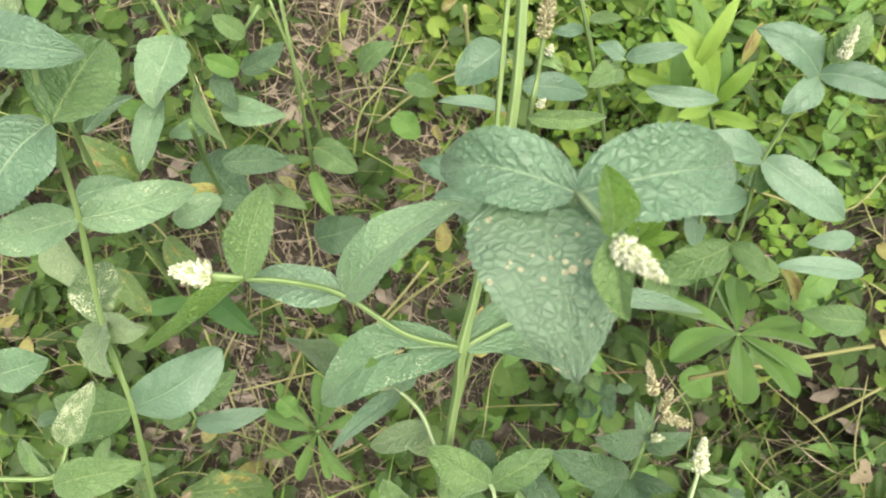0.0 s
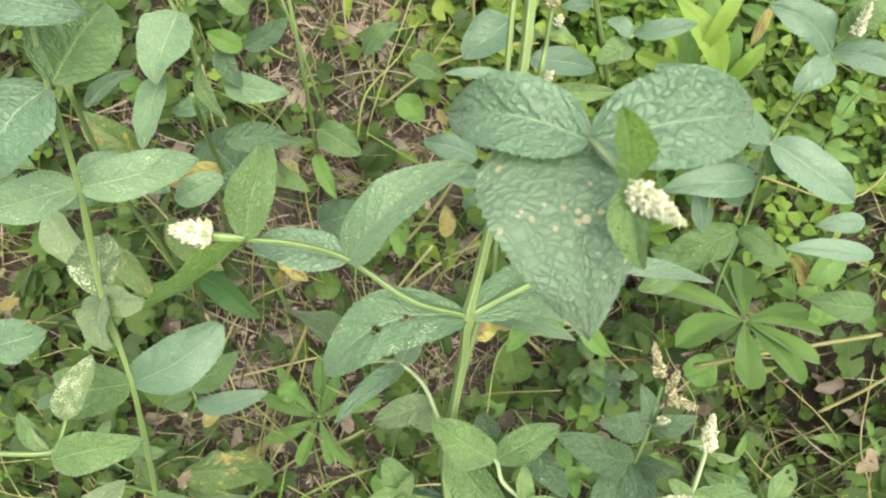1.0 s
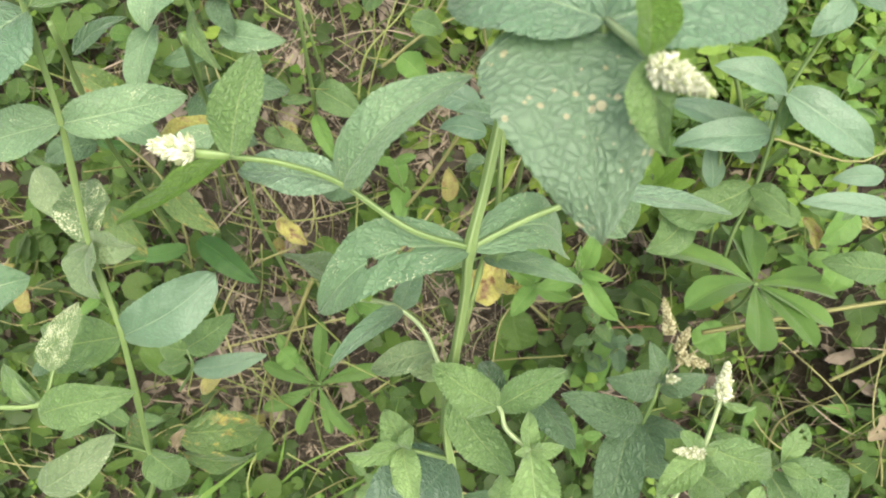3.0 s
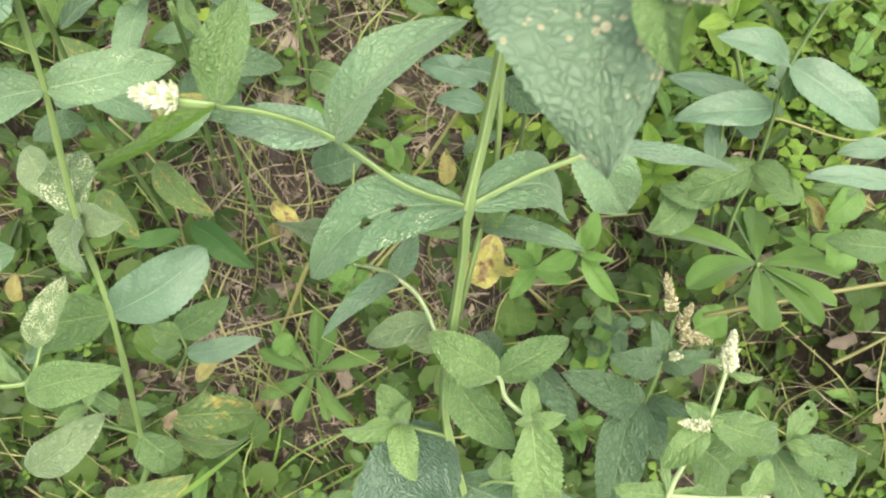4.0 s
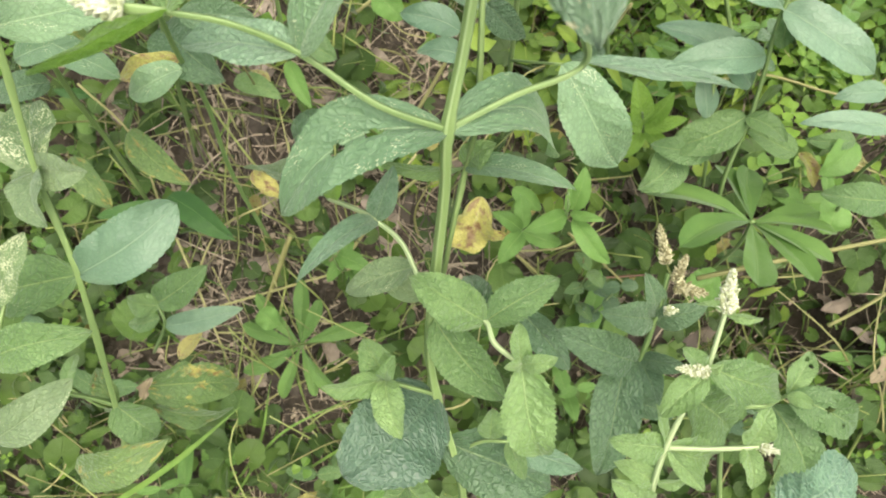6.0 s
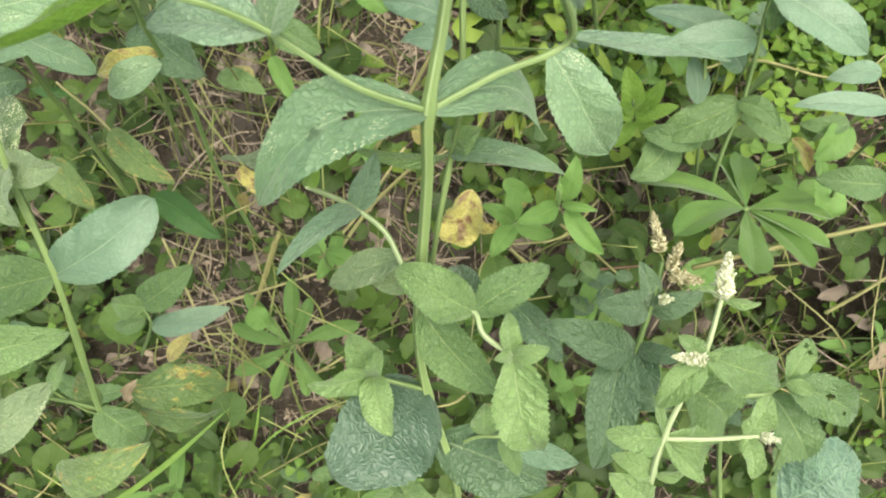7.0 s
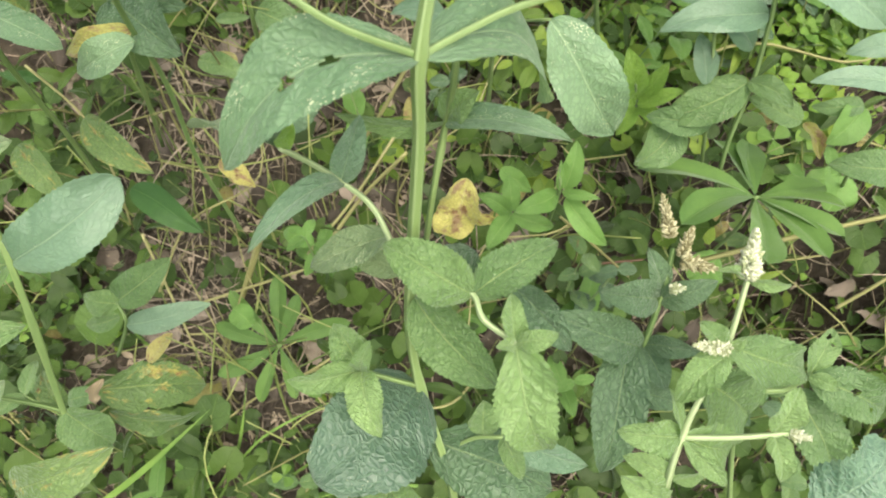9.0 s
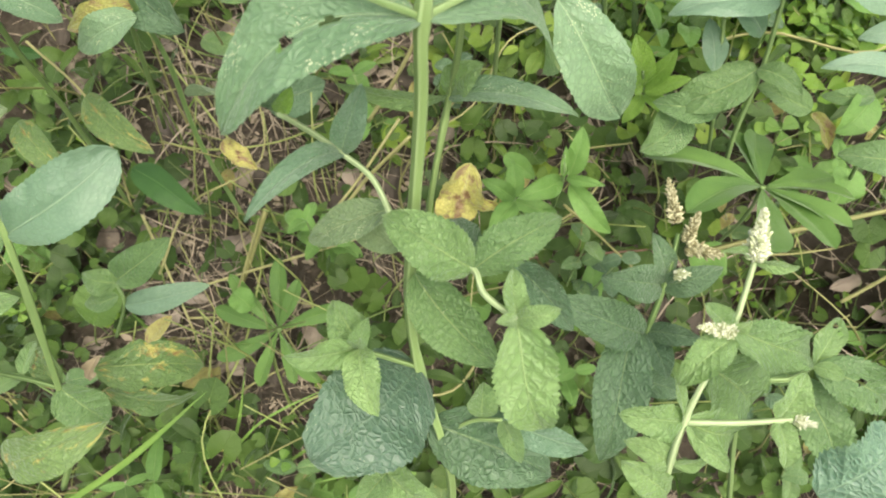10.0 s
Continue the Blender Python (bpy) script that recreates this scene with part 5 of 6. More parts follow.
G4 = thing("mint_plant", (-0.1618, 0.3637, 0.2905), "bare dark green mint stem leaning over litter", "plant", "mint plants")
stem(G4, [(-0.1473, 0.3011, 0.6981), (-0.1668, 0.3443, 0.5941), (-0.1677, 0.3622, 0.5211), (-0.1755, 0.3754, 0.4205), (-0.1634, 0.3745, 0.3100)], 0.0018, 0.0022, mat=STEM_DARK)
leaf(G4, (-0.1528, 0.3359, 0.6248), (-0.1097, 0.3501, 0.6103), 0.45, 0, mat=MINT_DARK, nu=36, nh=6)
leaf(G4, (-0.2285, 0.3200, 0.6199), (-0.1910, 0.3086, 0.6015), 0.50, 0, mat=MINT_SPECK, nu=36, nh=6, torn=0.3)
leaf(G4, (-0.1699, 0.3524, 0.5754), (-0.2192, 0.3545, 0.5585), 0.40, 0, mat=YELLOWED, nu=36, nh=6)
leaf(G4, (-0.1664, 0.3430, 0.5749), (-0.2096, 0.3359, 0.5577), 0.50, 0, mat=MINT_SPECK, nu=36, nh=6)
leaf(G3, (-0.2538, 0.3160, 0.6109), (-0.2148, 0.3246, 0.6169), 0.50, 0, mat=MINT_SPECK, nu=36, nh=6)
leaf(G3, (-0.2482, 0.3261, 0.5813), (-0.2803, 0.3099, 0.5822), 0.60, 0, mat=MINT_DARK, nu=36, nh=6)
leaf(G3, (-0.2721, 0.3307, 0.4991), (-0.2425, 0.2987, 0.4767), 0.45, 0, mat=MINT_OLD, nu=36, nh=6)
leaf(G3, (-0.3020, 0.3246, 0.5558), (-0.2715, 0.2891, 0.5310), 0.50, 0, mat=MINT_PALE, nu=36, nh=6)

Q = thing("weed", (-0.2659, 0.3834, 0.3043), "thin weed with lance-shaped leaves yellowing at the tips", "plant", "weeds")
stem(Q, [(-0.2740, 0.3909, 0.5168), (-0.2531, 0.3876, 0.4657), (-0.2499, 0.3776, 0.4099), (-0.2685, 0.3843, 0.3169)], 0.0009, 0.0011, mat=STALK)
leaf(Q, (-0.2531, 0.3869, 0.4652), (-0.1988, 0.3438, 0.4472), 0.36, 0, mat=MINT_OLD, serr=0.0, nu=30, nh=5)
# these three leaves carry painted-in shade, a darker base colour
leaf(Q, (-0.2358, 0.3667, 0.4022), (-0.1772, 0.3279, 0.3873), 0.36, 0, mat=LANCE_SHADED, serr=0.0, nu=30, nh=5)
leaf(Q, (-0.2488, 0.3667, 0.3900), (-0.3015, 0.3526, 0.3924), 0.30, 0, mat=LANCE_SHADED, serr=0.0, nu=30, nh=5)
leaf(Q, (-0.2722, 0.3978, 0.4972), (-0.2993, 0.3945, 0.5071), 0.30, 0, mat=LANCE_SHADED, serr=0.0, nu=30, nh=5)

T = thing("mint_seedling", (-0.2473, 0.2345, 0.2001), "small mint seedling with three leaves", "plant", "weeds")
stem(T, [(-0.2379, 0.2343, 0.3584), (-0.2053, 0.2263, 0.4260), (-0.2088, 0.2369, 0.4395)], 0.0012, 0.0010)
leaf(T, (-0.2071, 0.2355, 0.4385), (-0.2295, 0.2385, 0.4467), 0.80, 0, mat=MINT, nu=36, nh=6)
leaf(T, (-0.2072, 0.2284, 0.4335), (-0.2332, 0.2264, 0.4261), 0.50, 0, mat=MINT, nu=36, nh=6)
leaf(T, (-0.2088, 0.2369, 0.4395), (-0.1678, 0.2543, 0.4639), 0.52, 0, mat=MINT, nu=36, nh=6)
leaf(T, (-0.2053, 0.2256, 0.4255), (-0.1445, 0.2308, 0.4414), 0.30, 0, mat=MINT_SMOOTH, nu=36, nh=6)

Y = thing("withered_leaf", (0.0490, 0.3326, 0.4272), "yellow and brown withered mint leaf hanging among weeds", "leaf")
leaf(Y, (0.0410, 0.3271, 0.4456), (0.0231, 0.2963, 0.4139), 0.72, 0, mat=YELLOWED, wave=0.7, nu=30, nh=6, a=0.6, b=0.4, fold=0.5, torn=0.2)

leaf(Y, (0.0429, 0.3104, 0.4173), (0.0653, 0.3040, 0.4196), 0.42, 0, mat=YELLOWED, wave=0.6, fold=0.5, torn=0.5, nu=24, nh=5)

Y4 = thing("withered_leaf", (-0.1488, 0.3765, 0.4061), "orange and yellow withered leaf lying on litter", "leaf")
leaf(Y4, (-0.1586, 0.3818, 0.4176), (-0.1321, 0.3605, 0.4045), 0.5, 0, mat=YELLOWED, wave=0.6, fold=0.4, torn=0.4, nu=24, nh=5)

Z = thing("weed", (0.1330, 0.3417, 0.2751), "fresh green weed with smooth pointed leaves", "plant", "weeds")
stem(Z, [(0.1036, 0.3040, 0.4804), (0.1059, 0.3013, 0.4541), (0.1125, 0.3425, 0.3364)], 0.0010, 0.0012)
stem(Z, [(0.0744, 0.3088, 0.4227), (0.0999, 0.3541, 0.3202)], 0.0010, 0.0012)
leaf(Z, (0.1100, 0.3015, 0.4604), (0.1172, 0.3198, 0.4915), 0.45, 0, mat=WEED, serr=0.0, quilt=0.3, nu=26, nh=5)
leaf(Z, (0.1059, 0.3024, 0.4548), (0.0725, 0.2862, 0.4557), 0.45, 0, mat=WEED, serr=0.0, quilt=0.3, nu=26, nh=5)
leaf(Z, (0.1079, 0.2999, 0.4592), (0.1317, 0.2860, 0.4678), 0.28, 0, mat=WEED, serr=0.0, quilt=0.3, nu=26, nh=5)
leaf(Z, (0.1107, 0.2988, 0.4523), (0.1404, 0.2691, 0.4315), 0.36, 0, mat=WEED, serr=0.0, quilt=0.3, nu=26, nh=5)
leaf(Z, (0.1049, 0.2977, 0.4637), (0.1054, 0.3088, 0.4838), 0.25, 0, mat=WEED, serr=0.0, quilt=0.3, nu=26, nh=5)
leaf(Z, (0.0744, 0.3088, 0.4227), (0.0493, 0.3158, 0.4399), 0.45, 0, mat=WEED, serr=0.0, quilt=0.3, nu=26, nh=5)
leaf(Z, (0.0743, 0.3074, 0.4217), (0.0535, 0.2811, 0.4156), 0.50, 0, mat=WEED, serr=0.0, quilt=0.3, nu=26, nh=5)
leaf(Z, (0.0744, 0.3099, 0.4235), (0.0734, 0.3332, 0.4398), 0.50, 0, mat=WEED, serr=0.0, quilt=0.3, nu=26, nh=5)
leaf(Z, (0.0744, 0.3081, 0.4222), (0.1088, 0.3046, 0.4076), 0.40, 0, mat=WEED, serr=0.0, quilt=0.3, nu=26, nh=5)
leaf(Z, (0.0681, 0.3433, 0.4347), (0.0919, 0.3279, 0.4239), 0.50, 0, mat=WEED, serr=0.0, quilt=0.3, nu=26, nh=5)
leaf(H, (0.2134, 0.3280, 0.4972), (0.1672, 0.3328, 0.5005), 0.50, 0, mat=MINT, nu=36, nh=6)
leaf(H, (0.1963, 0.3406, 0.4816), (0.1609, 0.3110, 0.4731), 0.70, 0, mat=MINT, nu=36, nh=6)
leaf(H, (0.2022, 0.3349, 0.5265), (0.1954, 0.3553, 0.5529), 0.50, 0, mat=MINT_SMOOTH, nu=36, nh=6)
leaf(H, (0.2910, 0.2737, 0.5812), (0.2314, 0.2777, 0.5841), 0.26, 10, mat=MINT_SMOOTH, nu=36, nh=6)
leaf(H, (0.2849, 0.2922, 0.5942), (0.2527, 0.2901, 0.5927), 0.45, 0, mat=MINT_SMOOTH, nu=36, nh=6)
leaf(H, (0.3232, 0.3325, 0.5003), (0.2961, 0.3121, 0.4860), 0.70, 0, mat=WEED, nu=36, nh=6)
leaf(H, (0.3232, 0.3325, 0.5003), (0.2866, 0.3337, 0.5012), 0.40, 0, mat=MINT, nu=36, nh=6)
leaf(H, (0.2782, 0.3258, 0.4956), (0.2422, 0.3417, 0.5068), 0.50, 0, mat=MINT, nu=36, nh=6)
leaf(H, (0.3509, 0.2953, 0.4743), (0.2978, 0.3005, 0.4779), 0.50, 0, mat=MINT, nu=36, nh=6)
stem(H, [(0.2908, 0.2658, 0.5757), (0.3226, 0.3095, 0.4843), (0.3759, 0.3584, 0.3720)], 0.0012, 0.0015)
stem(H, [(0.2004, 0.3473, 0.5595), (0.2118, 0.3394, 0.5052), (0.2429, 0.3626, 0.3993)], 0.0011, 0.0013)

Y2 = thing("withered_leaf", (0.3123, 0.3641, 0.4492), "curled pale yellow withered leaf", "leaf")
leaf(Y2, (0.3057, 0.3582, 0.4573), (0.3155, 0.3316, 0.4448), 0.4, 0, mat=YELLOWED, wave=0.4, nu=26, nh=5, fold=0.7)

W = thing("lupin_plant", (0.2601, 0.5085, 0.3919), "bright yellow-green lupin with upright narrow leaflets, most coloured as sunlit", "plant", "lupins")
stem(W, [(0.2212, 0.4389, 0.5748), (0.2897, 0.4860, 0.4370)], 0.0015, 0.0020)
leaf(W, (0.2212, 0.4389, 0.5748), (0.1773, 0.4680, 0.6441), 0.26, 0, mat=LUPIN_SUNLIT, serr=0.0, quilt=0.15, a=0.8, b=0.7, nu=26, nh=5, name='leaflet')
leaf(W, (0.2240, 0.4419, 0.5770), (0.2467, 0.4476, 0.6176), 0.28, 0, mat=LUPIN_SUNLIT, serr=0.0, quilt=0.15, a=0.8, b=0.7, nu=26, nh=5, name='leaflet')
leaf(W, (0.2212, 0.4370, 0.5735), (0.2526, 0.4123, 0.5807), 0.30, 0, mat=LUPIN_SUNLIT, serr=0.0, quilt=0.15, a=0.8, b=0.7, nu=26, nh=5, name='leaflet')
leaf(W, (0.1970, 0.4462, 0.6044), (0.2221, 0.4650, 0.6663), 0.18, 0, mat=LUPIN_SUNLIT, serr=0.0, quilt=0.15, a=0.8, b=0.7, nu=26, nh=5, name='leaflet')
leaf(W, (0.2060, 0.4517, 0.5594), (0.1944, 0.4808, 0.6042), 0.35, 0, mat=LUPIN, serr=0.0, quilt=0.15, a=0.8, b=0.7, nu=26, nh=5, name='leaflet')
leaf(W, (0.2250, 0.4463, 0.5678), (0.2307, 0.4684, 0.6200), 0.26, 0, mat=LUPIN, serr=0.0, quilt=0.15, a=0.8, b=0.7, nu=26, nh=5, name='leaflet')
leaf(W, (0.2472, 0.4695, 0.5963), (0.2568, 0.4814, 0.6291), 0.25, 0, mat=YELLOWED, serr=0.0, quilt=0.15, a=0.8, b=0.7, nu=26, nh=5, name='leaflet')
leaf(W, (0.2212, 0.4389, 0.5748), (0.1904, 0.4203, 0.5862), 0.35, 0, mat=LUPIN_SUNLIT, serr=0.0, quilt=0.15, a=0.8, b=0.7, nu=26, nh=5, name='leaflet')
leaf(W, (0.1985, 0.5129, 0.6022), (0.1826, 0.5229, 0.6336), 0.30, 0, mat=LUPIN, serr=0.0, quilt=0.15, a=0.8, b=0.7, nu=26, nh=5, name='leaflet')
leaf(W, (0.2227, 0.4892, 0.5857), (0.2083, 0.5153, 0.6283), 0.30, 0, mat=LUPIN, serr=0.0, quilt=0.15, a=0.8, b=0.7, nu=26, nh=5, name='leaflet')
leaf(W, (0.2311, 0.4424, 0.5651), (0.2483, 0.4466, 0.5802), 0.30, 0, mat=LUPIN, serr=0.0, quilt=0.15, a=0.8, b=0.7, nu=26, nh=5, name='leaflet')
fan_leaf(W, (0.2081, 0.4863, 0.5592), (0.1, -0.6, 0.8), 0.05, 40, 8, seed=11, mat=LUPIN_SUNLIT)

X = thing("mint_plant", (0.1341, 0.4157, 0.3269), "mint plant with narrow blue-green leaves", "plant", "mint plants")
stem(X, [(0.0800, 0.3614, 0.7403), (0.0950, 0.3642, 0.6935), (0.1236, 0.4019, 0.5978), (0.1688, 0.4715, 0.4268)], 0.0013, 0.0017)
leaf(X, (0.1165, 0.3637, 0.6931), (0.1527, 0.3615, 0.7037), 0.34, 0, mat=MINT_SMOOTH, nu=36, nh=6)
leaf(X, (0.1154, 0.3637, 0.6931), (0.0989, 0.3706, 0.6980), 0.60, 0, mat=MINT_SMOOTH, nu=36, nh=6)
leaf(X, (0.1154, 0.3663, 0.6827), (0.0926, 0.3481, 0.6822), 0.60, 0, mat=MINT, nu=36, nh=6)
leaf(X, (0.1348, 0.3621, 0.6675), (0.1851, 0.3567, 0.6638), 0.28, 20, mat=MINT_SMOOTH, nu=36, nh=6)
leaf(X, (0.0870, 0.3592, 0.7266), (0.1045, 0.3508, 0.7329), 0.40, 0, mat=MINT, nu=36, nh=6)
leaf(X, (0.0856, 0.3621, 0.7164), (0.0669, 0.3606, 0.7154), 0.45, 0, mat=MINT_SMOOTH, nu=36, nh=6)
stem(X, [(0.0990, 0.3663, 0.6827), (0.1165, 0.3628, 0.6925)], 0.0009, 0.0008, steps=3)

X2 = thing("mint_plant", (0.0779, 0.4455, 0.3478), "mint plant with a fading cream flower spike", "plant", "mint plants")
stem(X2, [(0.0508, 0.2974, 0.7688), (0.0497, 0.2925, 0.7409), (0.0481, 0.2904, 0.7150), (0.0566, 0.3489, 0.5728), (0.0671, 0.4356, 0.3772)], 0.0010, 0.0016)
spike(X2, (0.0504, 0.2970, 0.7624), (0.0528, 0.3045, 0.7860), 0.0065, mat=PETAL_DRY, whorls=12, seed=31, label='fading cream and brown mint flower spike')
spike(X2, (0.0540, 0.2936, 0.7539), (0.0552, 0.2942, 0.7604), 0.0042, whorls=3, seed=32, label='small white mint florets')
spike(X2, (0.0517, 0.2867, 0.7247), (0.0546, 0.2866, 0.7307), 0.0036, whorls=3, seed=33, label='small white mint florets')
leaf(X2, (0.0344, 0.2924, 0.7164), (-0.0022, 0.2898, 0.7268), 0.22, 20, mat=MINT_SMOOTH, nu=36, nh=6)
leaf(X2, (0.0468, 0.2891, 0.7141), (0.0912, 0.2890, 0.7140), 0.26, 25, mat=MINT, nu=36, nh=6)
leaf(X2, (0.0344, 0.3372, 0.7234), (0.0074, 0.3198, 0.7112), 0.75, 0, mat=MINT_SMOOTH, nu=36, nh=6)
leaf(X2, (0.0502, 0.3022, 0.7477), (0.0618, 0.2870, 0.7493), 0.45, 0, mat=MINT_YOUNG, nu=36, nh=6)
leaf(X2, (0.0358, 0.3183, 0.7346), (0.0498, 0.3133, 0.7311), 0.50, 0, mat=MINT, nu=36, nh=6)
leaf(X2, (0.0459, 0.3185, 0.7103), (0.0871, 0.3223, 0.7007), 0.40, 0, mat=MINT_SMOOTH, nu=36, nh=6)
leaf(X2, (0.0202, 0.3261, 0.6180), (-0.0168, 0.3356, 0.6246), 0.50, 0, mat=MINT_SMOOTH, nu=36, nh=6)
leaf(X2, (0.0241, 0.3134, 0.6090), (-0.0070, 0.3165, 0.6112), 0.50, 0, mat=MINT_SMOOTH, nu=36, nh=6)
stem(X2, [(0.0566, 0.3489, 0.5728), (0.0628, 0.3174, 0.6001), (0.0770, 0.2858, 0.6273)], 0.0009, 0.0008, name='leaf_stalk', steps=4)
leaf(X2, (0.0770, 0.2858, 0.6273), (0.1215, 0.2662, 0.5565), 0.45, 0, mat=MINT_SPECK, arch=0.1, fold=0.12, a=0.5, b=0.62, droop=0.1)

stalk_1 = thing("stalk", (-0.1992, 0.2814, 0.2326), "pale dry straw stalk lying over litter", "stalk", "loose stalks")
stem(stalk_1, [(-0.1315, 0.3484, 0.3650), (-0.1623, 0.3222, 0.2978), (-0.1992, 0.2814, 0.2326)], 0.0021, 0.0018, mat=STALK, sides=6)

stalk_2 = thing("stalk", (-0.0396, 0.3347, 0.3432), "long yellow-green stalk lying over litter", "stalk", "loose stalks")
stem(stalk_2, [(-0.2331, 0.3142, 0.2800), (-0.1323, 0.3255, 0.3123), (-0.0396, 0.3347, 0.3432)], 0.0014, 0.0012, mat=STALK, sides=6)

stalk_3 = thing("stalk", (-0.1341, 0.2866, 0.2582), "thin yellow-green stalk among weeds", "stalk", "loose stalks")
stem(stalk_3, [(-0.2221, 0.3012, 0.2587), (-0.1719, 0.2974, 0.2622), (-0.1341, 0.2866, 0.2582)], 0.0011, 0.0009, mat=STALK, sides=6)

stalk_4 = thing("stalk", (0.1696, 0.2937, 0.2534), "yellowish stalk leaning through weeds", "stalk", "loose stalks")
stem(stalk_4, [(0.0798, 0.3396, 0.3344), (0.1243, 0.3190, 0.2956), (0.1696, 0.2937, 0.2534)], 0.0017, 0.0014, mat=STALK, sides=6)

stalk_5 = thing("stalk", (0.1948, 0.3060, 0.3109), "yellow-green stalk leaning through weeds", "stalk", "loose stalks")
stem(stalk_5, [(0.1253, 0.3455, 0.3630), (0.1514, 0.3333, 0.3422), (0.1948, 0.3060, 0.3109)], 0.0014, 0.0012, mat=STALK, sides=6)

stalk_6 = thing("stalk", (0.4055, 0.3154, 0.3907), "thick pale green stalk lying across weeds", "stalk", "loose stalks")
stem(stalk_6, [(0.2378, 0.2987, 0.3546), (0.3154, 0.3069, 0.3725), (0.4055, 0.3154, 0.3907)], 0.0026, 0.0022, mat=STALK, sides=6)

stalk_7 = thing("stalk", (0.2015, 0.3197, 0.3266), "thin brown twig lying on litter", "stalk", "loose stalks")
stem(stalk_7, [(0.0576, 0.3148, 0.3231), (0.1209, 0.3193, 0.3202), (0.2015, 0.3197, 0.3266)], 0.0014, 0.0012, mat=TWIG, sides=6)

stalk_8 = thing("stalk", (0.0184, 0.3934, 0.5430), "pale green stalk leaning through weeds", "stalk", "loose stalks")
stem(stalk_8, [(-0.0400, 0.3938, 0.4212), (-0.0158, 0.3917, 0.4686), (0.0184, 0.3934, 0.5430)], 0.0015, 0.0013, mat=STALK, sides=6)

stalk_9 = thing("stalk", (0.4241, 0.2913, 0.3494), "pale green stalk leaning through weeds", "stalk", "loose stalks")
stem(stalk_9, [(0.3790, 0.2793, 0.2922), (0.4000, 0.2836, 0.3196), (0.4241, 0.2913, 0.3494)], 0.0018, 0.0015, mat=STALK, sides=6)

stalk_10 = thing("stalk", (-0.2110, 0.2742, 0.2276), "yellow-green stalk leaning through weeds", "stalk", "loose stalks")
stem(stalk_10, [(-0.2372, 0.3466, 0.3637), (-0.2296, 0.3225, 0.2980), (-0.2110, 0.2742, 0.2276)], 0.0014, 0.0012, mat=STALK, sides=6)

stalk_11 = thing("stalk", (-0.0046, 0.3567, 0.4441), "yellow-green stalk leaning through weeds", "stalk", "loose stalks")
stem(stalk_11, [(-0.0820, 0.3359, 0.3441), (-0.0450, 0.3533, 0.3928), (-0.0046, 0.3567, 0.4441)], 0.0016, 0.0014, mat=STALK, sides=6)

stalk_12 = thing("stalk", (-0.0131, 0.3746, 0.4444), "yellow-green stalk leaning through weeds", "stalk", "loose stalks")
stem(stalk_12, [(-0.0988, 0.3379, 0.3332), (-0.0557, 0.3557, 0.3823), (-0.0131, 0.3746, 0.4444)], 0.0013, 0.0011, mat=STALK, sides=6)

stalk_13 = thing("stalk", (0.0320, 0.4785, 0.5294), "thin straw-coloured stalk among weeds", "stalk", "loose stalks")
stem(stalk_13, [(0.0151, 0.4248, 0.6870), (0.0207, 0.4408, 0.6250), (0.0320, 0.4785, 0.5294)], 0.0013, 0.0011, mat=STALK, sides=6)

stalk_14 = thing("stalk", (-0.0488, 0.2807, 0.2932), "yellow-green stalk leaning through weeds", "stalk", "loose stalks")
stem(stalk_14, [(-0.1238, 0.2526, 0.2491), (-0.0886, 0.2624, 0.2681), (-0.0488, 0.2807, 0.2932)], 0.0013, 0.0011, mat=STALK, sides=6)

stalk_15 = thing("stalk", (0.1586, 0.4358, 0.5483), "thin yellow-green stalk among weeds", "stalk", "loose stalks")
stem(stalk_15, [(0.1464, 0.4667, 0.4722), (0.1513, 0.4490, 0.5087), (0.1586, 0.4358, 0.5483)], 0.0013, 0.0011, mat=STALK, sides=6)

stalk_16 = thing("stalk", (0.1860, 0.3878, 0.3926), "thin pale stalk among weeds", "stalk", "loose stalks")
stem(stalk_16, [(0.1384, 0.3845, 0.3902), (0.1860, 0.3878, 0.3926)], 0.0011, 0.0009, mat=STALK, sides=6)

Z2 = thing("weed", (0.2090, 0.4275, 0.3352), "yellow-green weed with soft pointed leaves", "plant", "weeds")
stem(Z2, [(0.1779, 0.3940, 0.4702), (0.2150, 0.4408, 0.3564)], 0.0010, 0.0012)
leaf(Z2, (0.1835, 0.3991, 0.4493), (0.1702, 0.4101, 0.4936), 0.45, 0, mat=MINT_FRESH, serr=0.0, quilt=0.3, nu=24, nh=4)
leaf(Z2, (0.1835, 0.3991, 0.4493), (0.2054, 0.4076, 0.4797), 0.40, 0, mat=MINT_FRESH, serr=0.0, quilt=0.3, nu=24, nh=4)
leaf(Z2, (0.1848, 0.3953, 0.4466), (0.2196, 0.3963, 0.4596), 0.35, 0, mat=MINT_FRESH, serr=0.0, quilt=0.3, nu=24, nh=4)
leaf(Z2, (0.1834, 0.3953, 0.4467), (0.1536, 0.4021, 0.4637), 0.40, 0, mat=MINT_FRESH, serr=0.0, quilt=0.3, nu=24, nh=4)
leaf(Z2, (0.1863, 0.4004, 0.4380), (0.1689, 0.3818, 0.4250), 0.45, 0, mat=MINT_FRESH, serr=0.0, quilt=0.3, nu=24, nh=4)
leaf(Z2, (0.1877, 0.4003, 0.4380), (0.2117, 0.3861, 0.4280), 0.45, 0, mat=MINT_FRESH, serr=0.0, quilt=0.3, nu=24, nh=4)

Z3 = thing("weed", (0.1467, 0.2684, 0.2238), "single upright lance-shaped green weed leaf", "plant", "weeds")
leaf(Z3, (0.1445, 0.2722, 0.2933), (0.1548, 0.3131, 0.3464), 0.30, 0, mat=WEED, serr=0.0, nu=24, nh=4)

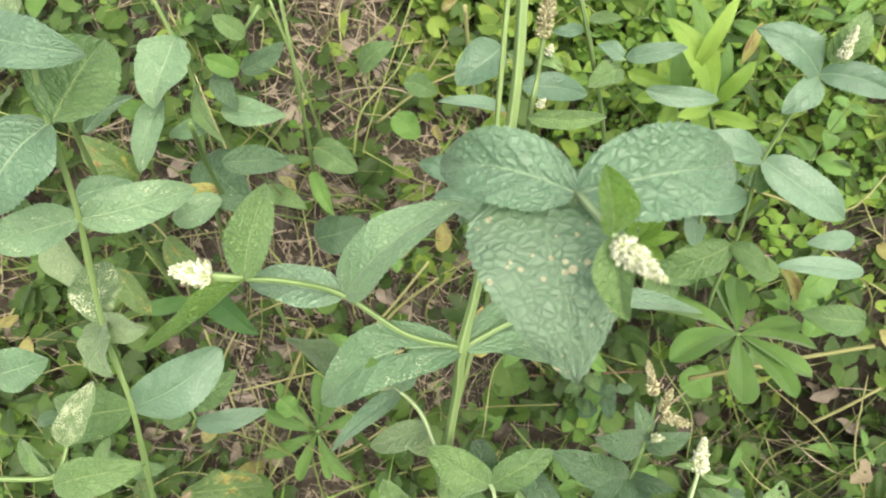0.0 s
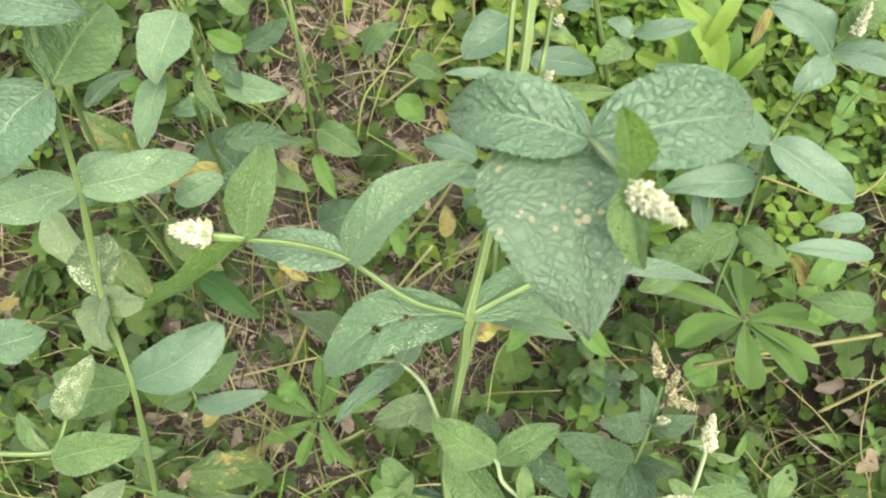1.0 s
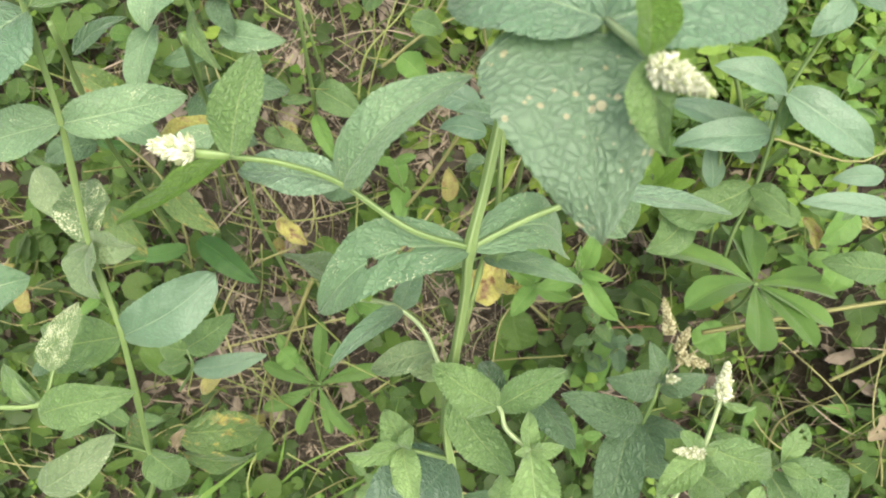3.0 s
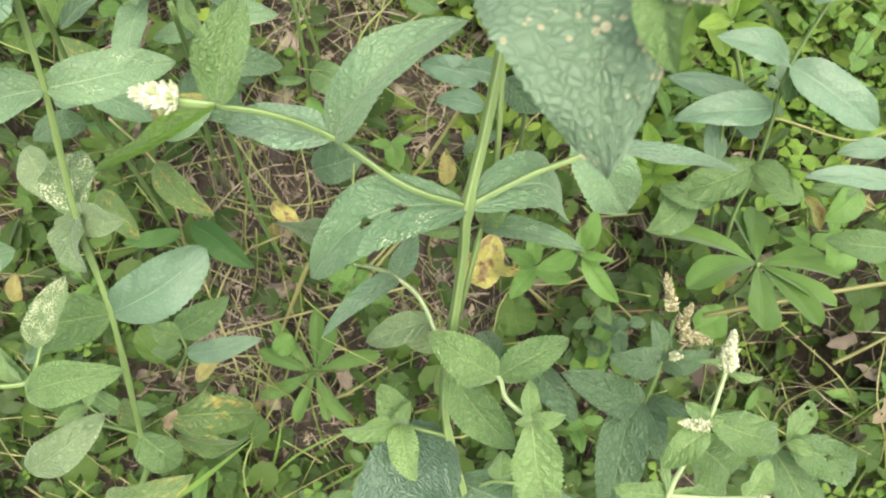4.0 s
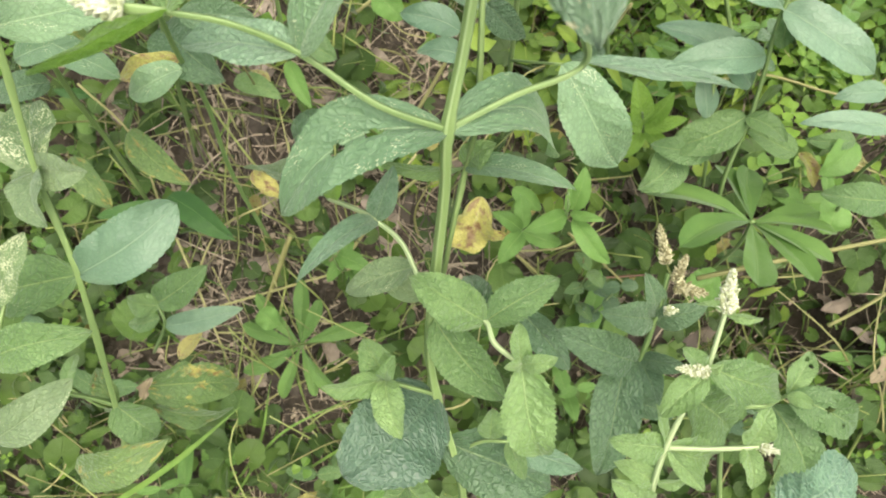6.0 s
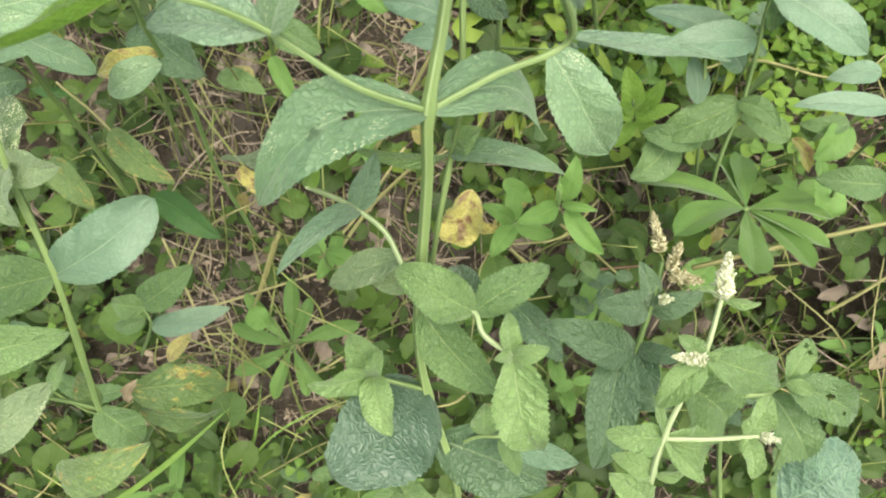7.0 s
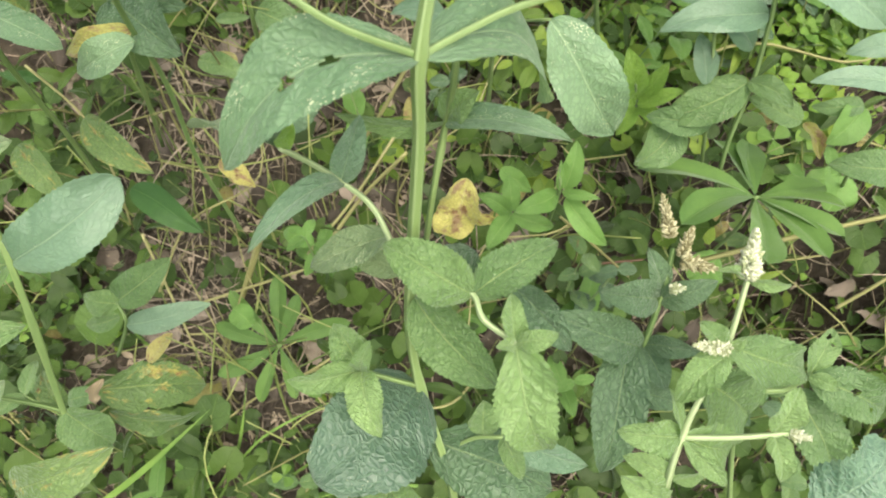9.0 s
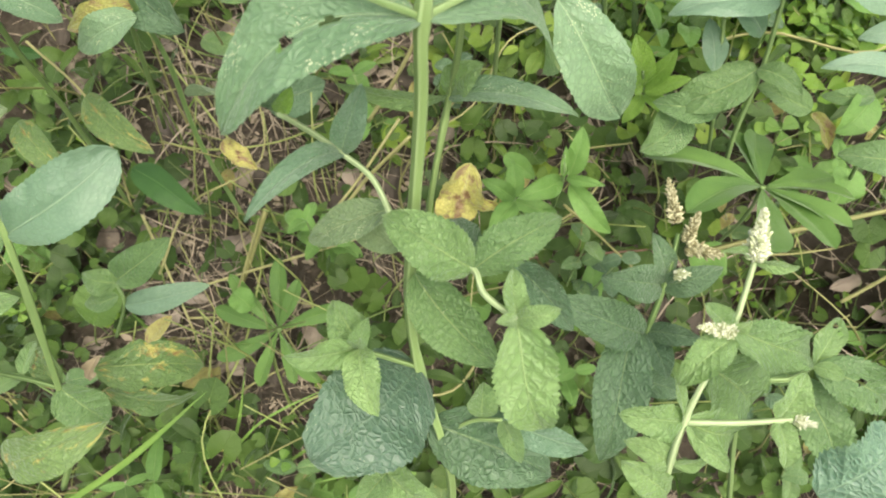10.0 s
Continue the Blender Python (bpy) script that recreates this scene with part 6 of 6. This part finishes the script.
Y3 = thing("withered_leaf", (0.3774, 0.2102, 0.1830), "pale tan withered leaf with dark holes", "leaf")
leaf(Y3, (0.3876, 0.2207, 0.3489), (0.3723, 0.2026, 0.3361), 0.60, 0, mat=DEAD, wave=0.4, nu=30, nh=6, holes=[(0.4, 0.2, 0.05, 0.15), (0.6, -0.3, 0.04, 0.12), (0.65, 0.3, 0.03, 0.1)])

ivy_1 = thing("ground_ivy_plant", (0.0712, 0.3198, 0.2598), "ground ivy with one broad round green leaf", "plant", "ground ivy")
stem(ivy_1, [(0.0637, 0.3334, 0.3337), (0.0710, 0.3355, 0.2620)], 0.0007, 0.0008, steps=3, sides=5, name='stalk')
leaf(ivy_1, (0.0637, 0.3334, 0.3337), (0.0721, 0.2984, 0.3141), 0.98, 0, mat=WEED_ROUND, a=0.45, b=0.36, teeth=8, serr=0.07, nu=30, nh=6)

ivy_2 = thing("ground_ivy_plant", (0.2726, 0.3220, 0.2613), "ground ivy with one broad round green leaf", "plant", "ground ivy")
stem(ivy_2, [(0.2760, 0.3266, 0.3144), (0.2920, 0.3377, 0.2489)], 0.0007, 0.0008, steps=3, sides=5, name='stalk')
leaf(ivy_2, (0.2760, 0.3266, 0.3144), (0.2461, 0.3100, 0.3076), 0.98, 0, mat=WEED, a=0.45, b=0.36, teeth=8, serr=0.07, nu=30, nh=6)

ivy_3 = thing("ground_ivy_plant", (0.2059, 0.3581, 0.2866), "ground ivy with one broad round green leaf", "plant", "ground ivy")
stem(ivy_3, [(0.2134, 0.3439, 0.3118), (0.2233, 0.3751, 0.2604)], 0.0007, 0.0008, steps=3, sides=5, name='stalk')
leaf(ivy_3, (0.2134, 0.3439, 0.3118), (0.1809, 0.3627, 0.3299), 0.98, 0, mat=WEED_ROUND, a=0.45, b=0.36, teeth=8, serr=0.07, nu=30, nh=6)

ivy_4 = thing("ground_ivy_plant", (0.3874, 0.3614, 0.2889), "ground ivy with one broad round green leaf", "plant", "ground ivy")
stem(ivy_4, [(0.3663, 0.3436, 0.3555), (0.3992, 0.3790, 0.3070)], 0.0007, 0.0008, steps=3, sides=5, name='stalk')
leaf(ivy_4, (0.3663, 0.3436, 0.3555), (0.3748, 0.3670, 0.3768), 0.98, 0, mat=WEED, a=0.45, b=0.36, teeth=8, serr=0.07, nu=30, nh=6)

ivy_5 = thing("ground_ivy_plant", (0.0505, 0.2840, 0.2347), "ground ivy with one broad round green leaf", "plant", "ground ivy")
stem(ivy_5, [(0.0352, 0.2854, 0.3001), (0.0438, 0.2983, 0.2359)], 0.0007, 0.0008, steps=3, sides=5, name='stalk')
leaf(ivy_5, (0.0352, 0.2854, 0.3001), (0.0607, 0.2778, 0.2997), 0.98, 0, mat=WEED, a=0.45, b=0.36, teeth=8, serr=0.07, nu=30, nh=6)

ivy_6 = thing("ground_ivy_plant", (-0.2205, 0.1927, 0.1708), "ground ivy with one broad round green leaf", "plant", "ground ivy")
stem(ivy_6, [(-0.2126, 0.2068, 0.2305), (-0.2330, 0.2047, 0.1558)], 0.0007, 0.0008, steps=3, sides=5, name='stalk')
leaf(ivy_6, (-0.2126, 0.2068, 0.2305), (-0.2067, 0.1768, 0.2143), 0.98, 0, mat=WEED, a=0.45, b=0.36, teeth=8, serr=0.07, nu=30, nh=6)

ivy_7 = thing("ground_ivy_plant", (-0.0367, 0.1950, 0.1724), "ground ivy with one broad round green leaf", "plant", "ground ivy")
stem(ivy_7, [(-0.0229, 0.2004, 0.2113), (-0.0315, 0.2066, 0.1424)], 0.0007, 0.0008, steps=3, sides=5, name='stalk')
leaf(ivy_7, (-0.0229, 0.2004, 0.2113), (-0.0459, 0.1883, 0.2077), 0.98, 0, mat=MINT_FRESH, a=0.45, b=0.36, teeth=8, serr=0.07, nu=30, nh=6)

ivy_8 = thing("ground_ivy_plant", (-0.1640, 0.2922, 0.2404), "ground ivy with one broad round green leaf", "plant", "ground ivy")
stem(ivy_8, [(-0.1478, 0.2804, 0.3113), (-0.1662, 0.3086, 0.2578)], 0.0007, 0.0008, steps=3, sides=5, name='stalk')
leaf(ivy_8, (-0.1478, 0.2804, 0.3113), (-0.1631, 0.2909, 0.3235), 0.98, 0, mat=WEED, a=0.45, b=0.36, teeth=8, serr=0.07, nu=30, nh=6)

ivy_9 = thing("ground_ivy_plant", (-0.2967, 0.2986, 0.2449), "ground ivy with one broad round green leaf", "plant", "ground ivy")
stem(ivy_9, [(-0.2907, 0.2779, 0.2949), (-0.3143, 0.3154, 0.2479)], 0.0007, 0.0008, steps=3, sides=5, name='stalk')
leaf(ivy_9, (-0.2907, 0.2779, 0.2949), (-0.2733, 0.3063, 0.3196), 0.98, 0, mat=WEED_ROUND, a=0.45, b=0.36, teeth=8, serr=0.07, nu=30, nh=6)

ivy_10 = thing("ground_ivy_plant", (-0.1283, 0.3968, 0.3137), "ground ivy with one broad round green leaf", "plant", "ground ivy")
stem(ivy_10, [(-0.1354, 0.3910, 0.3594), (-0.1435, 0.4179, 0.3050)], 0.0007, 0.0008, steps=3, sides=5, name='stalk')
leaf(ivy_10, (-0.1354, 0.3910, 0.3594), (-0.1082, 0.3814, 0.3576), 0.98, 0, mat=WEED_ROUND, a=0.45, b=0.36, teeth=8, serr=0.07, nu=30, nh=6)

ivy_11 = thing("ground_ivy_plant", (-0.1538, 0.1901, 0.1689), "ground ivy with one broad round green leaf", "plant", "ground ivy")
stem(ivy_11, [(-0.1499, 0.2080, 0.2167), (-0.1633, 0.2019, 0.1391)], 0.0007, 0.0008, steps=3, sides=5, name='stalk')
leaf(ivy_11, (-0.1499, 0.2080, 0.2167), (-0.1424, 0.1712, 0.1957), 0.98, 0, mat=WEED_ROUND, a=0.45, b=0.36, teeth=8, serr=0.07, nu=30, nh=6)

ivy_12 = thing("ground_ivy_plant", (-0.0601, 0.2113, 0.1838), "ground ivy with one broad round green leaf", "plant", "ground ivy")
stem(ivy_12, [(-0.0427, 0.2162, 0.2663), (-0.0542, 0.2239, 0.1985)], 0.0007, 0.0008, steps=3, sides=5, name='stalk')
leaf(ivy_12, (-0.0427, 0.2162, 0.2663), (-0.0704, 0.2015, 0.2609), 0.98, 0, mat=WEED, a=0.45, b=0.36, teeth=8, serr=0.07, nu=30, nh=6)

ivy_13 = thing("ground_ivy_plant", (0.1623, 0.1792, 0.1613), "ground ivy with one broad round green leaf", "plant", "ground ivy")
stem(ivy_13, [(0.1688, 0.1695, 0.2190), (0.1778, 0.1902, 0.1602)], 0.0007, 0.0008, steps=3, sides=5, name='stalk')
leaf(ivy_13, (0.1688, 0.1695, 0.2190), (0.1415, 0.1877, 0.2366), 0.98, 0, mat=WEED_ROUND, a=0.45, b=0.36, teeth=8, serr=0.07, nu=30, nh=6)

ivy_14 = thing("ground_ivy_plant", (0.1481, 0.2916, 0.2400), "ground ivy with one broad round green leaf", "plant", "ground ivy")
stem(ivy_14, [(0.1354, 0.2733, 0.2770), (0.1504, 0.3080, 0.2280)], 0.0007, 0.0008, steps=3, sides=5, name='stalk')
leaf(ivy_14, (0.1354, 0.2733, 0.2770), (0.1479, 0.2987, 0.2997), 0.98, 0, mat=WEED, a=0.45, b=0.36, teeth=8, serr=0.07, nu=30, nh=6)

ivy_15 = thing("ground_ivy_plant", (-0.0783, 0.3466, 0.2785), "ground ivy with one broad round green leaf", "plant", "ground ivy")
stem(ivy_15, [(-0.0869, 0.3431, 0.3113), (-0.0902, 0.3652, 0.2535)], 0.0007, 0.0008, steps=3, sides=5, name='stalk')
leaf(ivy_15, (-0.0869, 0.3431, 0.3113), (-0.0613, 0.3345, 0.3101), 0.98, 0, mat=WEED, a=0.45, b=0.36, teeth=8, serr=0.07, nu=30, nh=6)


# ---- long grass blades over the litter ----
def grass_blade(points, width, label):
    line = smooth_line(points, 10)
    verts, faces, uvs = [], [], []
    n = len(line)
    for i, p in enumerate(line):
        d = (line[min(i + 1, n - 1)] - line[max(i - 1, 0)]).normalized()
        s = d.cross(OUT).normalized()
        w = 0.5 * width * min(1.0, 2.5 * (1 - i / (n - 1)) + 0.08)
        verts += [p - s * w + OUT * w * 0.5, p, p + s * w + OUT * w * 0.5]
        uvs += [(i / n, 0), (i / n, 0.5), (i / n, 1)]
    for i in range(n - 1):
        for j in range(2):
            faces.append((3 * i + j, 3 * i + j + 1, 3 * i + j + 4, 3 * i + j + 3))
    return tagged(link_mesh("grass_blade", [tuple(v) for v in verts], faces, GRASS, None, "", uvs), label, "grass", "long grass blades")


grass_blade([(-0.2875, 0.1050, 0.3167), (-0.2034, 0.1274, 0.3812), (-0.1382, 0.1592, 0.4279)], 0.0042, "long bright green grass blade across the litter")
grass_blade([(-0.2215, 0.1598, 0.1597), (-0.1756, 0.1938, 0.2201), (-0.1541, 0.2373, 0.2872)], 0.0030, "long green grass blade over litter")
grass_blade([(-0.2070, 0.1573, 0.1701), (-0.1516, 0.1965, 0.2464), (-0.0744, 0.2238, 0.2777)], 0.0024, "long green grass blade over litter")
grass_blade([(-0.0089, 0.1506, 0.2509), (-0.0502, 0.1470, 0.2728), (-0.0890, 0.1351, 0.2889)], 0.0030, "green grass blade over low weeds")
grass_blade([(-0.1217, 0.1750, 0.2192), (-0.0641, 0.1929, 0.2805), (-0.0430, 0.2303, 0.3556)], 0.0026, "green grass blade over low weeds")
